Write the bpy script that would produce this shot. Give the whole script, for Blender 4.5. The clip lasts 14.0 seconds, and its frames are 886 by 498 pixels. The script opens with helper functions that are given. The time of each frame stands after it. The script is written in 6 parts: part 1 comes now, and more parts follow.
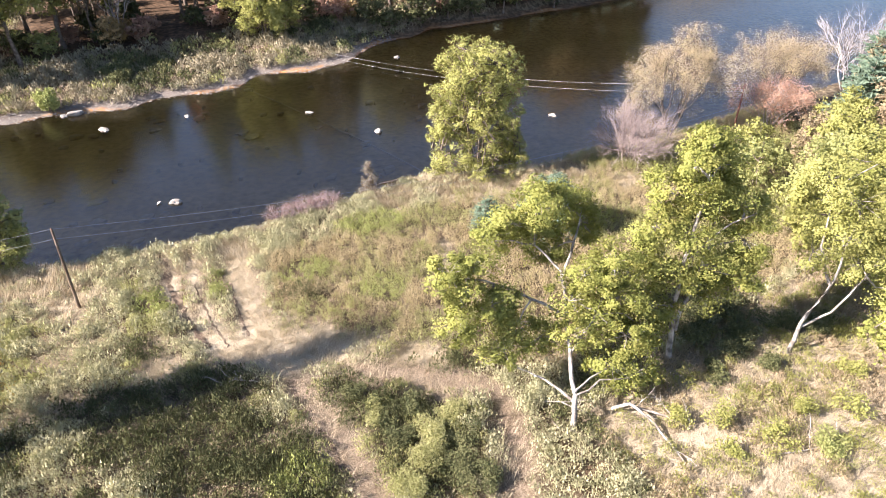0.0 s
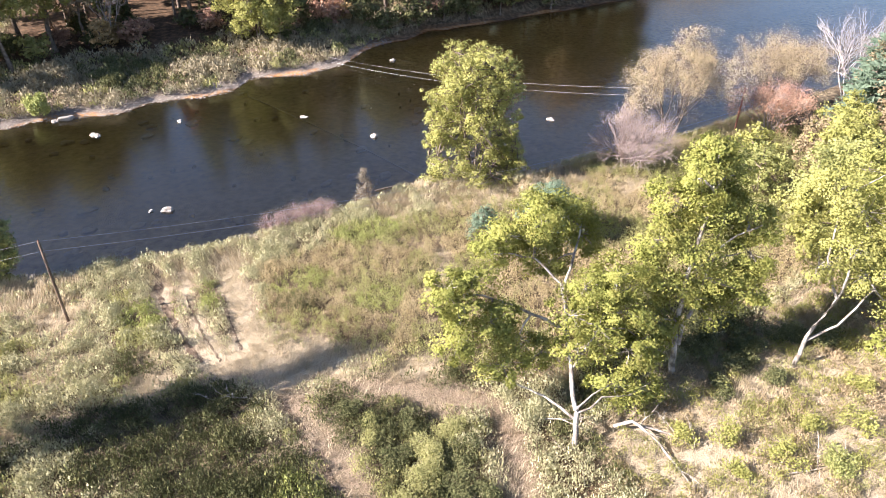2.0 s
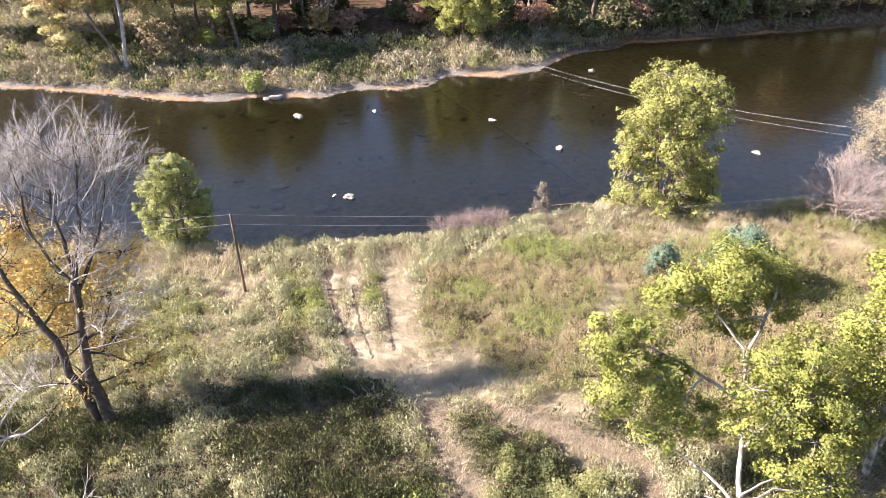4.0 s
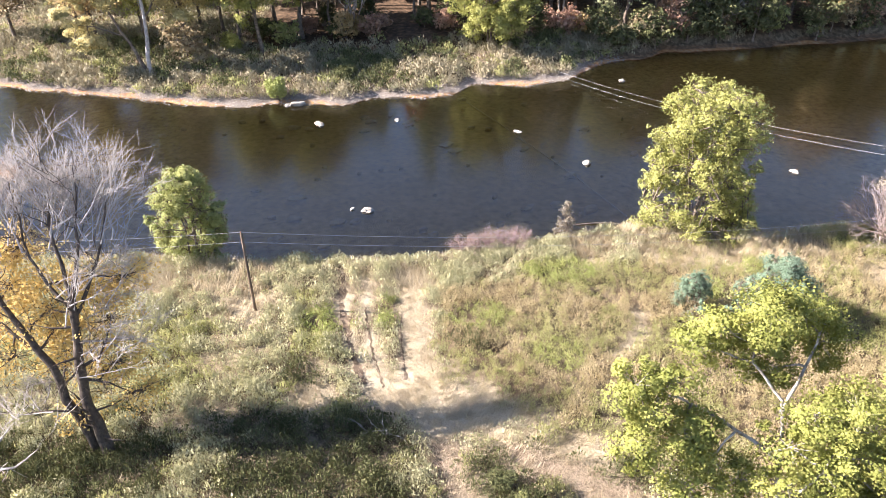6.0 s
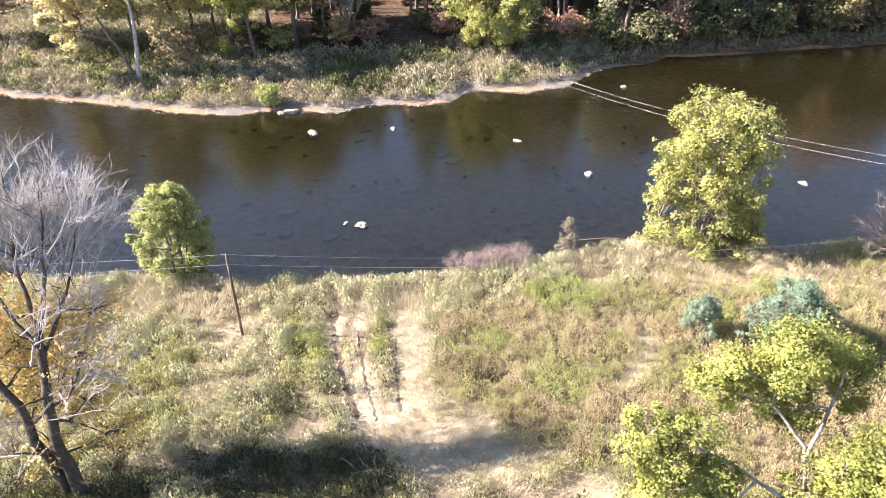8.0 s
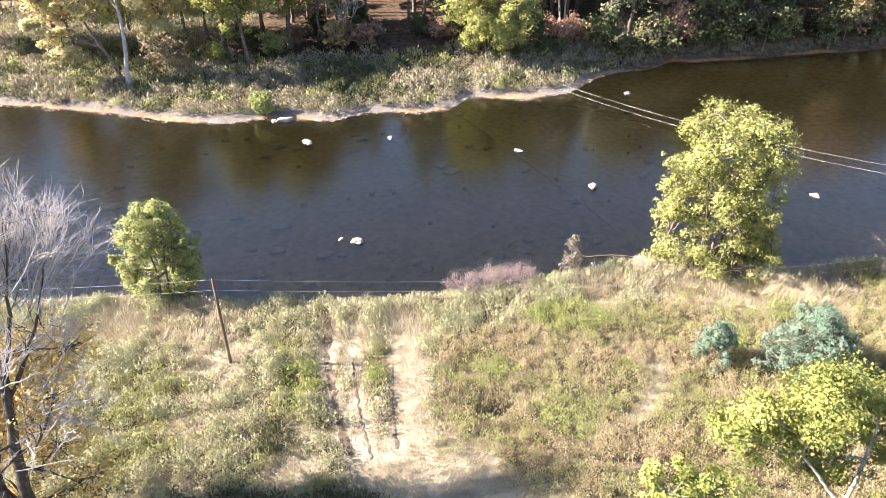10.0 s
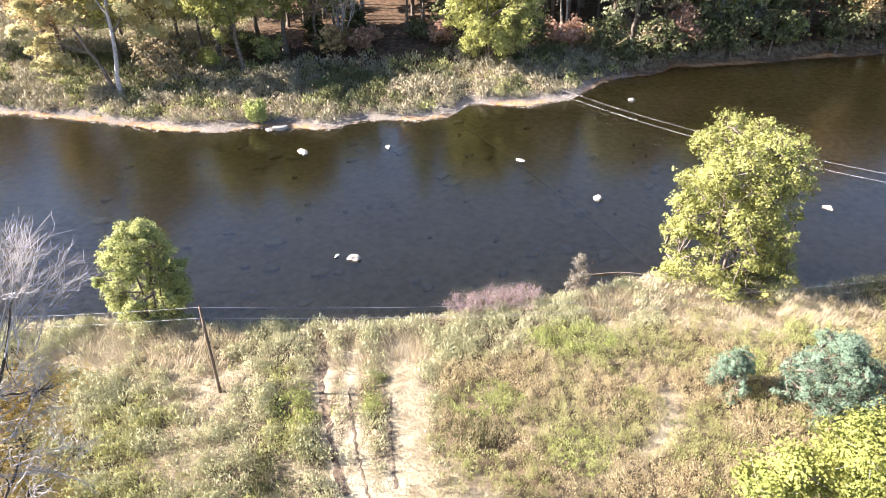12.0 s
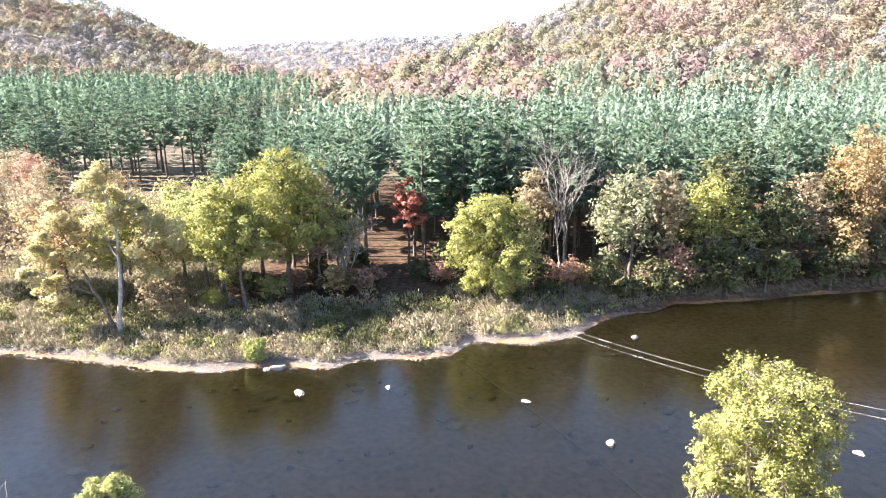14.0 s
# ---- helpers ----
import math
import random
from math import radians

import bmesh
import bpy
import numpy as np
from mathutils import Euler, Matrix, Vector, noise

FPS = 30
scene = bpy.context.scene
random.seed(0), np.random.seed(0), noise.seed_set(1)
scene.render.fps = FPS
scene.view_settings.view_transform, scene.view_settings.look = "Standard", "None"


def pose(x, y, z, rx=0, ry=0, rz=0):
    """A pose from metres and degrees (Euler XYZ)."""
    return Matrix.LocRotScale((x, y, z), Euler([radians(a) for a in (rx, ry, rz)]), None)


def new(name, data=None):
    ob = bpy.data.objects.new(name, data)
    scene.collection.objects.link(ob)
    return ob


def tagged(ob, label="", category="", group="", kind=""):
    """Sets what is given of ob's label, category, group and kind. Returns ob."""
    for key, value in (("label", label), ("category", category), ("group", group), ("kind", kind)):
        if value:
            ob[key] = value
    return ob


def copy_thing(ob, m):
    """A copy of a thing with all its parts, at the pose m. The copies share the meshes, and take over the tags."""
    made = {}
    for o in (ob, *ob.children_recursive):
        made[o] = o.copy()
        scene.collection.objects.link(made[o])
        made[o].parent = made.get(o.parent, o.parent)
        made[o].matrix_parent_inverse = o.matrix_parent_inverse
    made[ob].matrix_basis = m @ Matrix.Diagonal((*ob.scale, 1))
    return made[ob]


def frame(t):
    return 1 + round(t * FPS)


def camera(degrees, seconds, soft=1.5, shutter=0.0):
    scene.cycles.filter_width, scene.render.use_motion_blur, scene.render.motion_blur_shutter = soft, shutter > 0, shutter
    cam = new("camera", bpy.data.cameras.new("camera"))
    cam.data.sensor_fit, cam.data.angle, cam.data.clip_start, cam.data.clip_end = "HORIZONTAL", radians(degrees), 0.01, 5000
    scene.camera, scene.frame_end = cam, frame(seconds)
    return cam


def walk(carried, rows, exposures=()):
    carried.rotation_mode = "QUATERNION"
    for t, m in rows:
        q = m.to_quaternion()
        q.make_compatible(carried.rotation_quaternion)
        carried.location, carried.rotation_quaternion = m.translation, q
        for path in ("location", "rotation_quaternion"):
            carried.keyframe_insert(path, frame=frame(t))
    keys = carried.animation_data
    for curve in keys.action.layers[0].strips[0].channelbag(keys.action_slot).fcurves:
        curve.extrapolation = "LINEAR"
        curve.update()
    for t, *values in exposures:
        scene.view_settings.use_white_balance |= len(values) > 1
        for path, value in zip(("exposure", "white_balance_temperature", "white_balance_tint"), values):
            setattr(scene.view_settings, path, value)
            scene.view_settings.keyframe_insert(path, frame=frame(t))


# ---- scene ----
cam = camera(65.1, 14.0, soft=0.75)
METRES, EYE, TILT, LEAN, TURN = 22.4, 41.61, -2.16, -1.09, -17.38
ROWS = [
    (0.0, 0.0, 0.0, 0.0, -0.83, -30.7, 1.39),
    (0.5, 0.0007, 0.0149, 0.0012, -0.91, -30.71, 1.39),
    (1.0, -0.0001, 0.0327, 0.003, -0.99, -30.71, 1.39),
    (1.5, -0.0005, 0.0518, 0.0045, -1.07, -30.72, 1.39),
    (2.0, 0.0003, 0.075, 0.0067, -1.15, -30.73, 1.41),
    (2.5, -0.0002, 0.1025, 0.0084, -1.24, -30.71, 1.41),
    (3.0, -0.0005, 0.1335, 0.0114, -1.31, -30.71, 1.42),
    (3.5, -0.018, 0.1641, 0.019, 3.89, -30.6, 1.08),
    (4.0, -0.0145, 0.205, 0.0183, 15.29, -30.42, 0.72),
    (4.2, -0.0163, 0.2209, 0.0196, 17.66, -30.4, 0.63),
    (4.7, -0.0201, 0.2606, 0.0235, 17.76, -30.38, 0.61),
    (6.5, -0.0366, 0.4034, 0.0352, 17.74, -30.36, 0.6),
    (7.0, -0.0472, 0.4432, 0.035, 17.7, -30.36, 0.59),
    (7.5, -0.0585, 0.4827, 0.0348, 17.67, -30.37, 0.6),
    (8.0, -0.0714, 0.5231, 0.0358, 17.63, -30.38, 0.59),
    (10.5, -0.1419, 0.7209, 0.0384, 17.41, -30.42, 0.58),
    (11.0, -0.1559, 0.7585, 0.0391, 17.37, -30.43, 0.6),
    (11.5, -0.1691, 0.7955, 0.0406, 17.33, -30.45, 0.62),
    (12.0, -0.1818, 0.8325, 0.0418, 17.3, -30.45, 0.64),
    (12.5, -0.1969, 0.875, 0.0504, 17.26, -26.97, 0.66),
    (13.0, -0.2085, 0.9058, 0.0499, 17.28, -20.27, 0.76),
    (13.5, -0.2214, 0.9317, 0.0504, 17.25, -14.61, 0.81),
    (14.0, -0.2315, 0.9538, 0.047, 17.24, -11.54, 0.84),
]
walk(cam, [(t, pose(0, 0, EYE, TILT, LEAN, TURN) @ pose(METRES * x, METRES * y, METRES * z, 90 + pitch, roll, yaw)) for t, x, y, z, yaw, pitch, roll in ROWS],
     exposures=[(0.0, 2.15, 6500, 22), (3.0, 2.17, 6500, 21), (7.5, 2.5, 6450, 19), (11.0, 2.54, 6450, 17), (12.5, 2.66, 6400, 18), (13.3, 2.86, 6400, 18), (14.0, 2.78, 6400, 18)])

# ---------------- light ----------------
world = bpy.data.worlds.new("sky")
world.use_nodes = True
scene.world = world
SUN_EL, SUN_DIR = 34.0, Vector((-1.0, 0.04, 0.0)).normalized()
wn = world.node_tree.nodes
sky = wn.new("ShaderNodeTexSky")
sky.sky_type, sky.sun_disc = "NISHITA", False
sky.sun_elevation = radians(SUN_EL)
sky.sun_rotation = math.atan2(SUN_DIR.x, SUN_DIR.y)
sky.air_density, sky.dust_density, sky.ozone_density = 1.0, 0.4, 2.5
wn["Background"].inputs["Strength"].default_value = 0.064
world.node_tree.links.new(sky.outputs["Color"], wn["Background"].inputs["Color"])
sun = new("sun", bpy.data.lights.new("sun", "SUN"))
sun.data.energy, sun.data.angle, sun.data.color = 5.0, radians(0.53), (1.0, 0.95, 0.87)
to_sun = Vector((SUN_DIR.x * math.cos(radians(SUN_EL)), SUN_DIR.y * math.cos(radians(SUN_EL)), math.sin(radians(SUN_EL))))
sun.matrix_world = Matrix.Translation((-60, 40, 90)) @ to_sun.to_track_quat("Z", "Y").to_matrix().to_4x4()

# ---------------- materials ----------------


def ramp(nt, stops):
    r = nt.nodes.new("ShaderNodeValToRGB")
    e = r.color_ramp.elements
    while len(e) < len(stops):
        e.new(0.5)
    for i, (p, c) in enumerate(stops):
        e[i].position, e[i].color = p, (*c, 1)
    return r


def mat(name, stops, scale=3.0, rough=0.85, bump=0.3, fine=30.0, island=0.0, through_light=0.0, spec=0.3, objects=0.0, metal=0.0, hue=0.0, deep=0.05):
    """A surface whose colour wanders over the stops: broad noise, fine grain, and a share by piece or by object."""
    m = bpy.data.materials.new(name)
    m.use_nodes = True
    nt = m.node_tree
    nd, ln = nt.nodes, nt.links
    b = nd["Principled BSDF"]
    geo = nd.new("ShaderNodeNewGeometry")
    n1, n2 = nd.new("ShaderNodeTexNoise"), nd.new("ShaderNodeTexNoise")
    n1.inputs["Scale"].default_value, n1.inputs["Detail"].default_value = scale, 4
    n2.inputs["Scale"].default_value, n2.inputs["Detail"].default_value = fine, 3
    ln.new(geo.outputs["Position"], n1.inputs["Vector"])
    ln.new(geo.outputs["Position"], n2.inputs["Vector"])
    mix = nd.new("ShaderNodeMath")
    mix.operation = "MULTIPLY_ADD"
    ln.new(n2.outputs["Fac"], mix.inputs[0])
    mix.inputs[1].default_value = 0.45
    sub = nd.new("ShaderNodeMath")
    sub.operation = "MULTIPLY_ADD"
    ln.new(n1.outputs["Fac"], sub.inputs[0])
    sub.inputs[1].default_value, sub.inputs[2].default_value = 1.3, -0.375
    ln.new(sub.outputs[0], mix.inputs[2])
    out = mix
    if island or objects:
        info = nd.new("ShaderNodeObjectInfo") if objects else geo
        k = objects or island
        a = nd.new("ShaderNodeMath")
        a.operation = "MULTIPLY_ADD"
        ln.new(info.outputs["Random"] if objects else geo.outputs["Random Per Island"], a.inputs[0])
        a.inputs[1].default_value = k
        s = nd.new("ShaderNodeMath")
        s.operation = "MULTIPLY_ADD"
        ln.new(mix.outputs[0], s.inputs[0])
        s.inputs[1].default_value, s.inputs[2].default_value = 1 - k, 0
        ln.new(s.outputs[0], a.inputs[2])
        out = a
    r = ramp(nt, stops)
    ln.new(out.outputs[0], r.inputs["Fac"])
    col = r.outputs["Color"]
    if hue:
        info = nd.new("ShaderNodeObjectInfo")
        h = nd.new("ShaderNodeHueSaturation")
        w = nd.new("ShaderNodeMath")
        w.operation = "MULTIPLY_ADD"
        ln.new(info.outputs["Random"], w.inputs[0])
        w.inputs[1].default_value, w.inputs[2].default_value = hue, 1 - hue / 2
        ln.new(w.outputs[0], h.inputs["Value"])
        ln.new(col, h.inputs["Color"])
        col = h.outputs["Color"]
    ln.new(col, b.inputs["Base Color"])
    b.inputs["Roughness"].default_value = rough
    b.inputs["Metallic"].default_value = metal
    b.inputs["Specular IOR Level"].default_value = spec
    if bump:
        bp = nd.new("ShaderNodeBump")
        bp.inputs["Strength"].default_value, bp.inputs["Distance"].default_value = bump, deep
        ln.new(n2.outputs["Fac"], bp.inputs["Height"])
        ln.new(bp.outputs["Normal"], b.inputs["Normal"])
    if through_light:
        t = nd.new("ShaderNodeBsdfTranslucent")
        ln.new(col, t.inputs["Color"])
        mx = nd.new("ShaderNodeMixShader")
        mx.inputs["Fac"].default_value = through_light
        ln.new(b.outputs[0], mx.inputs[1])
        ln.new(t.outputs[0], mx.inputs[2])
        ln.new(mx.outputs[0], nd["Material Output"].inputs["Surface"])
    return m


def leafy(name, a, b, c, scale=0.5, fine=6.0, island=0.4, thru=0.36):
    return mat(name, [(0.15, a), (0.5, b), (0.85, c)], scale=scale, rough=0.75, bump=0, fine=fine, island=island, through_light=thru, spec=0.1)


M_STRAW = leafy("dry_grass_blades", (0.36, 0.30, 0.20), (0.455, 0.385, 0.265), (0.53, 0.455, 0.325), island=0.35)
M_DEADSTEM = leafy("brown_dead_stems", (0.24, 0.18, 0.125), (0.37, 0.29, 0.21), (0.48, 0.39, 0.29), island=0.5)
M_SAGE = leafy("grey_green_weed", (0.27, 0.265, 0.145), (0.40, 0.385, 0.225), (0.49, 0.455, 0.29), island=0.35, thru=0.2)
M_WEED = leafy("olive_weed_leaf", (0.20, 0.205, 0.08), (0.325, 0.32, 0.135), (0.43, 0.405, 0.195), island=0.35, thru=0.4)
M_RUST = leafy("russet_weed_leaf", (0.30, 0.24, 0.14), (0.42, 0.345, 0.20), (0.50, 0.425, 0.26), island=0.35, thru=0.4)
M_LUSH = leafy("bright_weed_leaf", (0.20, 0.225, 0.07), (0.30, 0.325, 0.11), (0.39, 0.385, 0.165), island=0.35, thru=0.2)
# Dark weed and bush leaf, deepened to carry shade at the wood's edge.
M_BUSH = leafy("dark_and_shaded_leaf", (0.05, 0.06, 0.025), (0.105, 0.112, 0.048), (0.20, 0.19, 0.09), thru=0.15)
M_SYC = leafy("sycamore_leaf", (0.16, 0.18, 0.045), (0.275, 0.29, 0.078), (0.385, 0.35, 0.11), island=0.4)
M_YELLOW = leafy("yellow_green_leaf", (0.215, 0.22, 0.068), (0.32, 0.322, 0.10), (0.405, 0.385, 0.14), island=0.4)
M_GREEN = leafy("green_leaf", (0.185, 0.21, 0.075), (0.315, 0.33, 0.12), (0.43, 0.41, 0.175), island=0.4)
M_GOLD = leafy("gold_leaf", (0.48, 0.31, 0.10), (0.62, 0.44, 0.15), (0.60, 0.47, 0.20))
M_OCHRE = leafy("ochre_leaf", (0.34, 0.285, 0.125), (0.46, 0.40, 0.19), (0.54, 0.48, 0.26), island=0.4)
M_PINK = leafy("faded_red_leaf", (0.3, 0.17, 0.12), (0.46, 0.28, 0.2), (0.48, 0.36, 0.24))
M_RED = leafy("red_leaf", (0.32, 0.1, 0.07), (0.52, 0.2, 0.14), (0.58, 0.32, 0.22))
M_BEIGE = leafy("faded_tan_leaf", (0.30, 0.235, 0.155), (0.42, 0.335, 0.22), (0.47, 0.40, 0.19), island=0.4)
M_PINE = leafy("pine_needle", (0.10, 0.155, 0.10), (0.18, 0.25, 0.163), (0.265, 0.335, 0.228), scale=0.4, fine=3.0, island=0.12)
M_OLDPINE = leafy("old_pine_needle", (0.07, 0.112, 0.075), (0.148, 0.215, 0.137), (0.24, 0.315, 0.205), scale=0.4, fine=3.0, island=0.12)
# Lighter copy of the plantation needles: sun on far tops put into colour.
M_PLUME = leafy("sunlit_far_pine_needle", (0.135, 0.19, 0.13), (0.21, 0.28, 0.195), (0.28, 0.345, 0.245), scale=0.12, fine=1.5, island=0.12)
M_SPRUCE = leafy("dark_spruce_needle", (0.05, 0.075, 0.04), (0.12, 0.155, 0.085), (0.22, 0.25, 0.14), island=0.25)
M_TAN = leafy("dull_tan_leaf", (0.2, 0.15, 0.09), (0.34, 0.27, 0.165), (0.42, 0.36, 0.22), island=0.35)
M_ORANGE = leafy("orange_oak_leaf", (0.27, 0.18, 0.08), (0.41, 0.29, 0.14), (0.46, 0.36, 0.19), island=0.35)
M_GREYGREEN = leafy("grey_green_leaf", (0.16, 0.17, 0.09), (0.3, 0.31, 0.18), (0.42, 0.41, 0.26), island=0.35)
M_HAY = leafy("weathered_hay_weed", (0.21, 0.178, 0.112), (0.29, 0.252, 0.165), (0.36, 0.318, 0.215), island=0.35, thru=0.2)
M_BANKSAGE = leafy("dull_sage_weed", (0.19, 0.19, 0.11), (0.275, 0.265, 0.16), (0.345, 0.325, 0.21), island=0.35, thru=0.2)
M_GREYTAN = leafy("silvery_tan_leaf", (0.20, 0.17, 0.125), (0.29, 0.255, 0.19), (0.36, 0.32, 0.245), island=0.35)
M_BLUE = leafy("blue_green_needle", (0.11, 0.16, 0.105), (0.18, 0.25, 0.17), (0.25, 0.325, 0.23), island=0.25)
M_BARK = mat("grey_brown_bark", [(0.2, (0.06, 0.045, 0.035)), (0.6, (0.16, 0.125, 0.095)), (0.9, (0.26, 0.22, 0.18))], scale=2.5, fine=18, bump=0.9)
M_DARKBARK = mat("black_brown_bark", [(0.2, (0.03, 0.022, 0.018)), (0.6, (0.085, 0.065, 0.05)), (0.9, (0.16, 0.13, 0.105))], scale=2.5, fine=18, bump=0.9)
M_PALE = mat("pale_sycamore_bark", [(0.3, (0.13, 0.11, 0.09)), (0.5, (0.30, 0.27, 0.23)), (0.8, (0.47, 0.435, 0.385))], scale=1.6, fine=9, bump=0.4, rough=0.7)
M_TWIG = mat("grey_twig_bark", [(0.2, (0.22, 0.19, 0.17)), (0.6, (0.40, 0.36, 0.33)), (0.9, (0.54, 0.50, 0.46))], scale=2, fine=12, bump=0.3)
M_PINKTWIG = mat("reddish_twig_bark", [(0.2, (0.22, 0.16, 0.145)), (0.6, (0.38, 0.31, 0.285)), (0.9, (0.48, 0.42, 0.385))], scale=2, fine=12, bump=0.3)
M_REDTWIG = mat("purple_red_twig_bark", [(0.2, (0.19, 0.115, 0.11)), (0.6, (0.37, 0.26, 0.25)), (0.9, (0.47, 0.365, 0.345))], scale=2, fine=12, bump=0.3)
M_POLE = mat("weathered_pole_wood", [(0.2, (0.07, 0.05, 0.035)), (0.6, (0.15, 0.105, 0.07)), (0.9, (0.22, 0.17, 0.12))], scale=1.2, fine=22, bump=0.6)
M_REDPOLE = mat("reddish_pole_wood", [(0.2, (0.16, 0.06, 0.04)), (0.6, (0.30, 0.13, 0.09)), (0.9, (0.38, 0.20, 0.15))], scale=1.2, fine=22, bump=0.6)
M_WIRE = mat("aluminium_cable", [(0.2, (0.30, 0.29, 0.28)), (0.8, (0.44, 0.43, 0.41))], scale=0.5, fine=10, rough=0.45, bump=0, metal=0.6)
M_GLAZE = mat("glazed_insulator", [(0.2, (0.20, 0.09, 0.05)), (0.8, (0.30, 0.15, 0.09))], rough=0.25, bump=0)
M_ROCK = mat("river_rock", [(0.15, (0.13, 0.11, 0.088)), (0.5, (0.28, 0.252, 0.217)), (0.85, (0.42, 0.39, 0.35))], scale=1.6, fine=14, bump=0.8, objects=0.25)
M_WETROCK = mat("wet_brown_rock", [(0.15, (0.20, 0.15, 0.09)), (0.5, (0.42, 0.33, 0.19)), (0.85, (0.62, 0.50, 0.32))], scale=1.6, fine=14, bump=0.8, rough=0.45, objects=0.3)
M_GRAVEL = mat("grey_gravel", [(0.15, (0.11, 0.095, 0.08)), (0.5, (0.21, 0.18, 0.15)), (0.85, (0.32, 0.28, 0.24))], scale=0.6, fine=8, bump=0.8, island=0.5)


def wooded(name, a, b, c):
    return mat(name, [(0.2, a), (0.5, b), (0.8, c)], scale=0.09, rough=0.95, bump=0, fine=0.55, island=0.2, through_light=0.45, spec=0.0)


# Hill leaf hues paled and dulled to carry distance haze in their colour.
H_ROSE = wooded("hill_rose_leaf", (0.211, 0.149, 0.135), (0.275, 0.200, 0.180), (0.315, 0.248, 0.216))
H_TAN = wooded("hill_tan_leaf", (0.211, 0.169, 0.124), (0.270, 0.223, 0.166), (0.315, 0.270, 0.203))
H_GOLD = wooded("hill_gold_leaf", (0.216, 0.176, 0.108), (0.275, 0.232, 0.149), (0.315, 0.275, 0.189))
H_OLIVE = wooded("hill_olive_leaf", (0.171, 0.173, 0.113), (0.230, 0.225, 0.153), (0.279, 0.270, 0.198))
# Greys for bare twigs and painted haze, bluest on the ridge.
H_GREY = wooded("hill_haze_grey_twigs", (0.225, 0.209, 0.198), (0.279, 0.261, 0.250), (0.324, 0.304, 0.290))
H_RIDGE = wooded("far_ridge_haze_twigs", (0.233, 0.231, 0.239), (0.269, 0.267, 0.276), (0.305, 0.300, 0.308))


def ground_material():
    """Meadow soil; toward the river silt, gravel and the brown river bed, by height above the water."""
    m = bpy.data.materials.new("ground_cover")
    m.use_nodes = True
    nt = m.node_tree
    nd, ln = nt.nodes, nt.links
    b = nd["Principled BSDF"]
    geo = nd.new("ShaderNodeNewGeometry")
    sep = nd.new("ShaderNodeSeparateXYZ")
    ln.new(geo.outputs["Position"], sep.inputs[0])

    def noi(scale, detail=5, dist=0.0):
        n = nd.new("ShaderNodeTexNoise")
        n.inputs["Scale"].default_value, n.inputs["Detail"].default_value, n.inputs["Distortion"].default_value = scale, detail, dist
        ln.new(geo.outputs["Position"], n.inputs["Vector"])
        return n

    def rmp(fac, stops):
        r = ramp(nt, stops)
        ln.new(fac, r.inputs["Fac"])
        return r.outputs["Color"]

    def blend(f, a, c):
        x = nd.new("ShaderNodeMix")
        x.data_type = "RGBA"
        ln.new(f, x.inputs["Factor"])
        ln.new(a, x.inputs["A"])
        ln.new(c, x.inputs["B"])
        return x.outputs["Result"]

    def step(sock, lo, hi):
        r = nd.new("ShaderNodeMapRange")
        r.inputs["From Min"].default_value, r.inputs["From Max"].default_value = lo, hi
        ln.new(sock, r.inputs["Value"])
        return r.outputs["Result"]

    broad, mid, fine = noi(0.11, 6), noi(1.1, 6, 0.4), noi(9, 4)
    # Soil and litter tones, deepened for the shade between weed clumps.
    straw = rmp(mid.outputs["Fac"], [(0.25, (0.04, 0.03, 0.02)), (0.45, (0.085, 0.066, 0.042)), (0.6, (0.17, 0.135, 0.088)), (0.8, (0.10, 0.088, 0.05))])
    litter = rmp(mid.outputs["Fac"], [(0.25, (0.05, 0.035, 0.022)), (0.5, (0.11, 0.078, 0.048)), (0.75, (0.21, 0.155, 0.10))])
    land = blend(step(broad.outputs["Fac"], 0.46, 0.62), straw, litter)
    dry = rmp(fine.outputs["Fac"], [(0.25, (0.24, 0.19, 0.13)), (0.5, (0.40, 0.335, 0.235)), (0.75, (0.52, 0.45, 0.33))])
    cover = nd.new("ShaderNodeAttribute")
    cover.attribute_name = "thatch"
    land = blend(cover.outputs["Fac"], land, dry)
    gravel = rmp(fine.outputs["Fac"], [(0.25, (0.08, 0.067, 0.055)), (0.5, (0.17, 0.145, 0.12)), (0.75, (0.28, 0.245, 0.21))])
    rust = rmp(mid.outputs["Fac"], [(0.3, (0.26, 0.11, 0.04)), (0.55, (0.40, 0.21, 0.09)), (0.75, (0.32, 0.25, 0.17))])
    bed = blend(step(fine.outputs["Fac"], 0.42, 0.68), rmp(mid.outputs["Fac"], [(0.25, (0.16, 0.11, 0.05)), (0.5, (0.38, 0.275, 0.125)), (0.75, (0.58, 0.43, 0.21))]), rmp(broad.outputs["Fac"], [(0.3, (0.30, 0.215, 0.10)), (0.7, (0.60, 0.455, 0.225))]))
    hz = nd.new("ShaderNodeMath")
    hz.operation = "MULTIPLY_ADD"
    ln.new(broad.outputs["Fac"], hz.inputs[0])
    hz.inputs[1].default_value = 1.0
    ln.new(sep.outputs["Z"], hz.inputs[2])
    leaf_litter = rmp(mid.outputs["Fac"], [(0.25, (0.05, 0.035, 0.02)), (0.5, (0.12, 0.075, 0.045)), (0.75, (0.22, 0.14, 0.08))])
    gravel = blend(step(sep.outputs["X"], 27, 33), gravel, blend(step(sep.outputs["Y"], 100, 110), gravel, leaf_litter))
    c = blend(step(hz.outputs[0], 0.9, 1.25), gravel, land)
    c2 = blend(step(hz.outputs[0], 0.46, 0.66), rust, c)
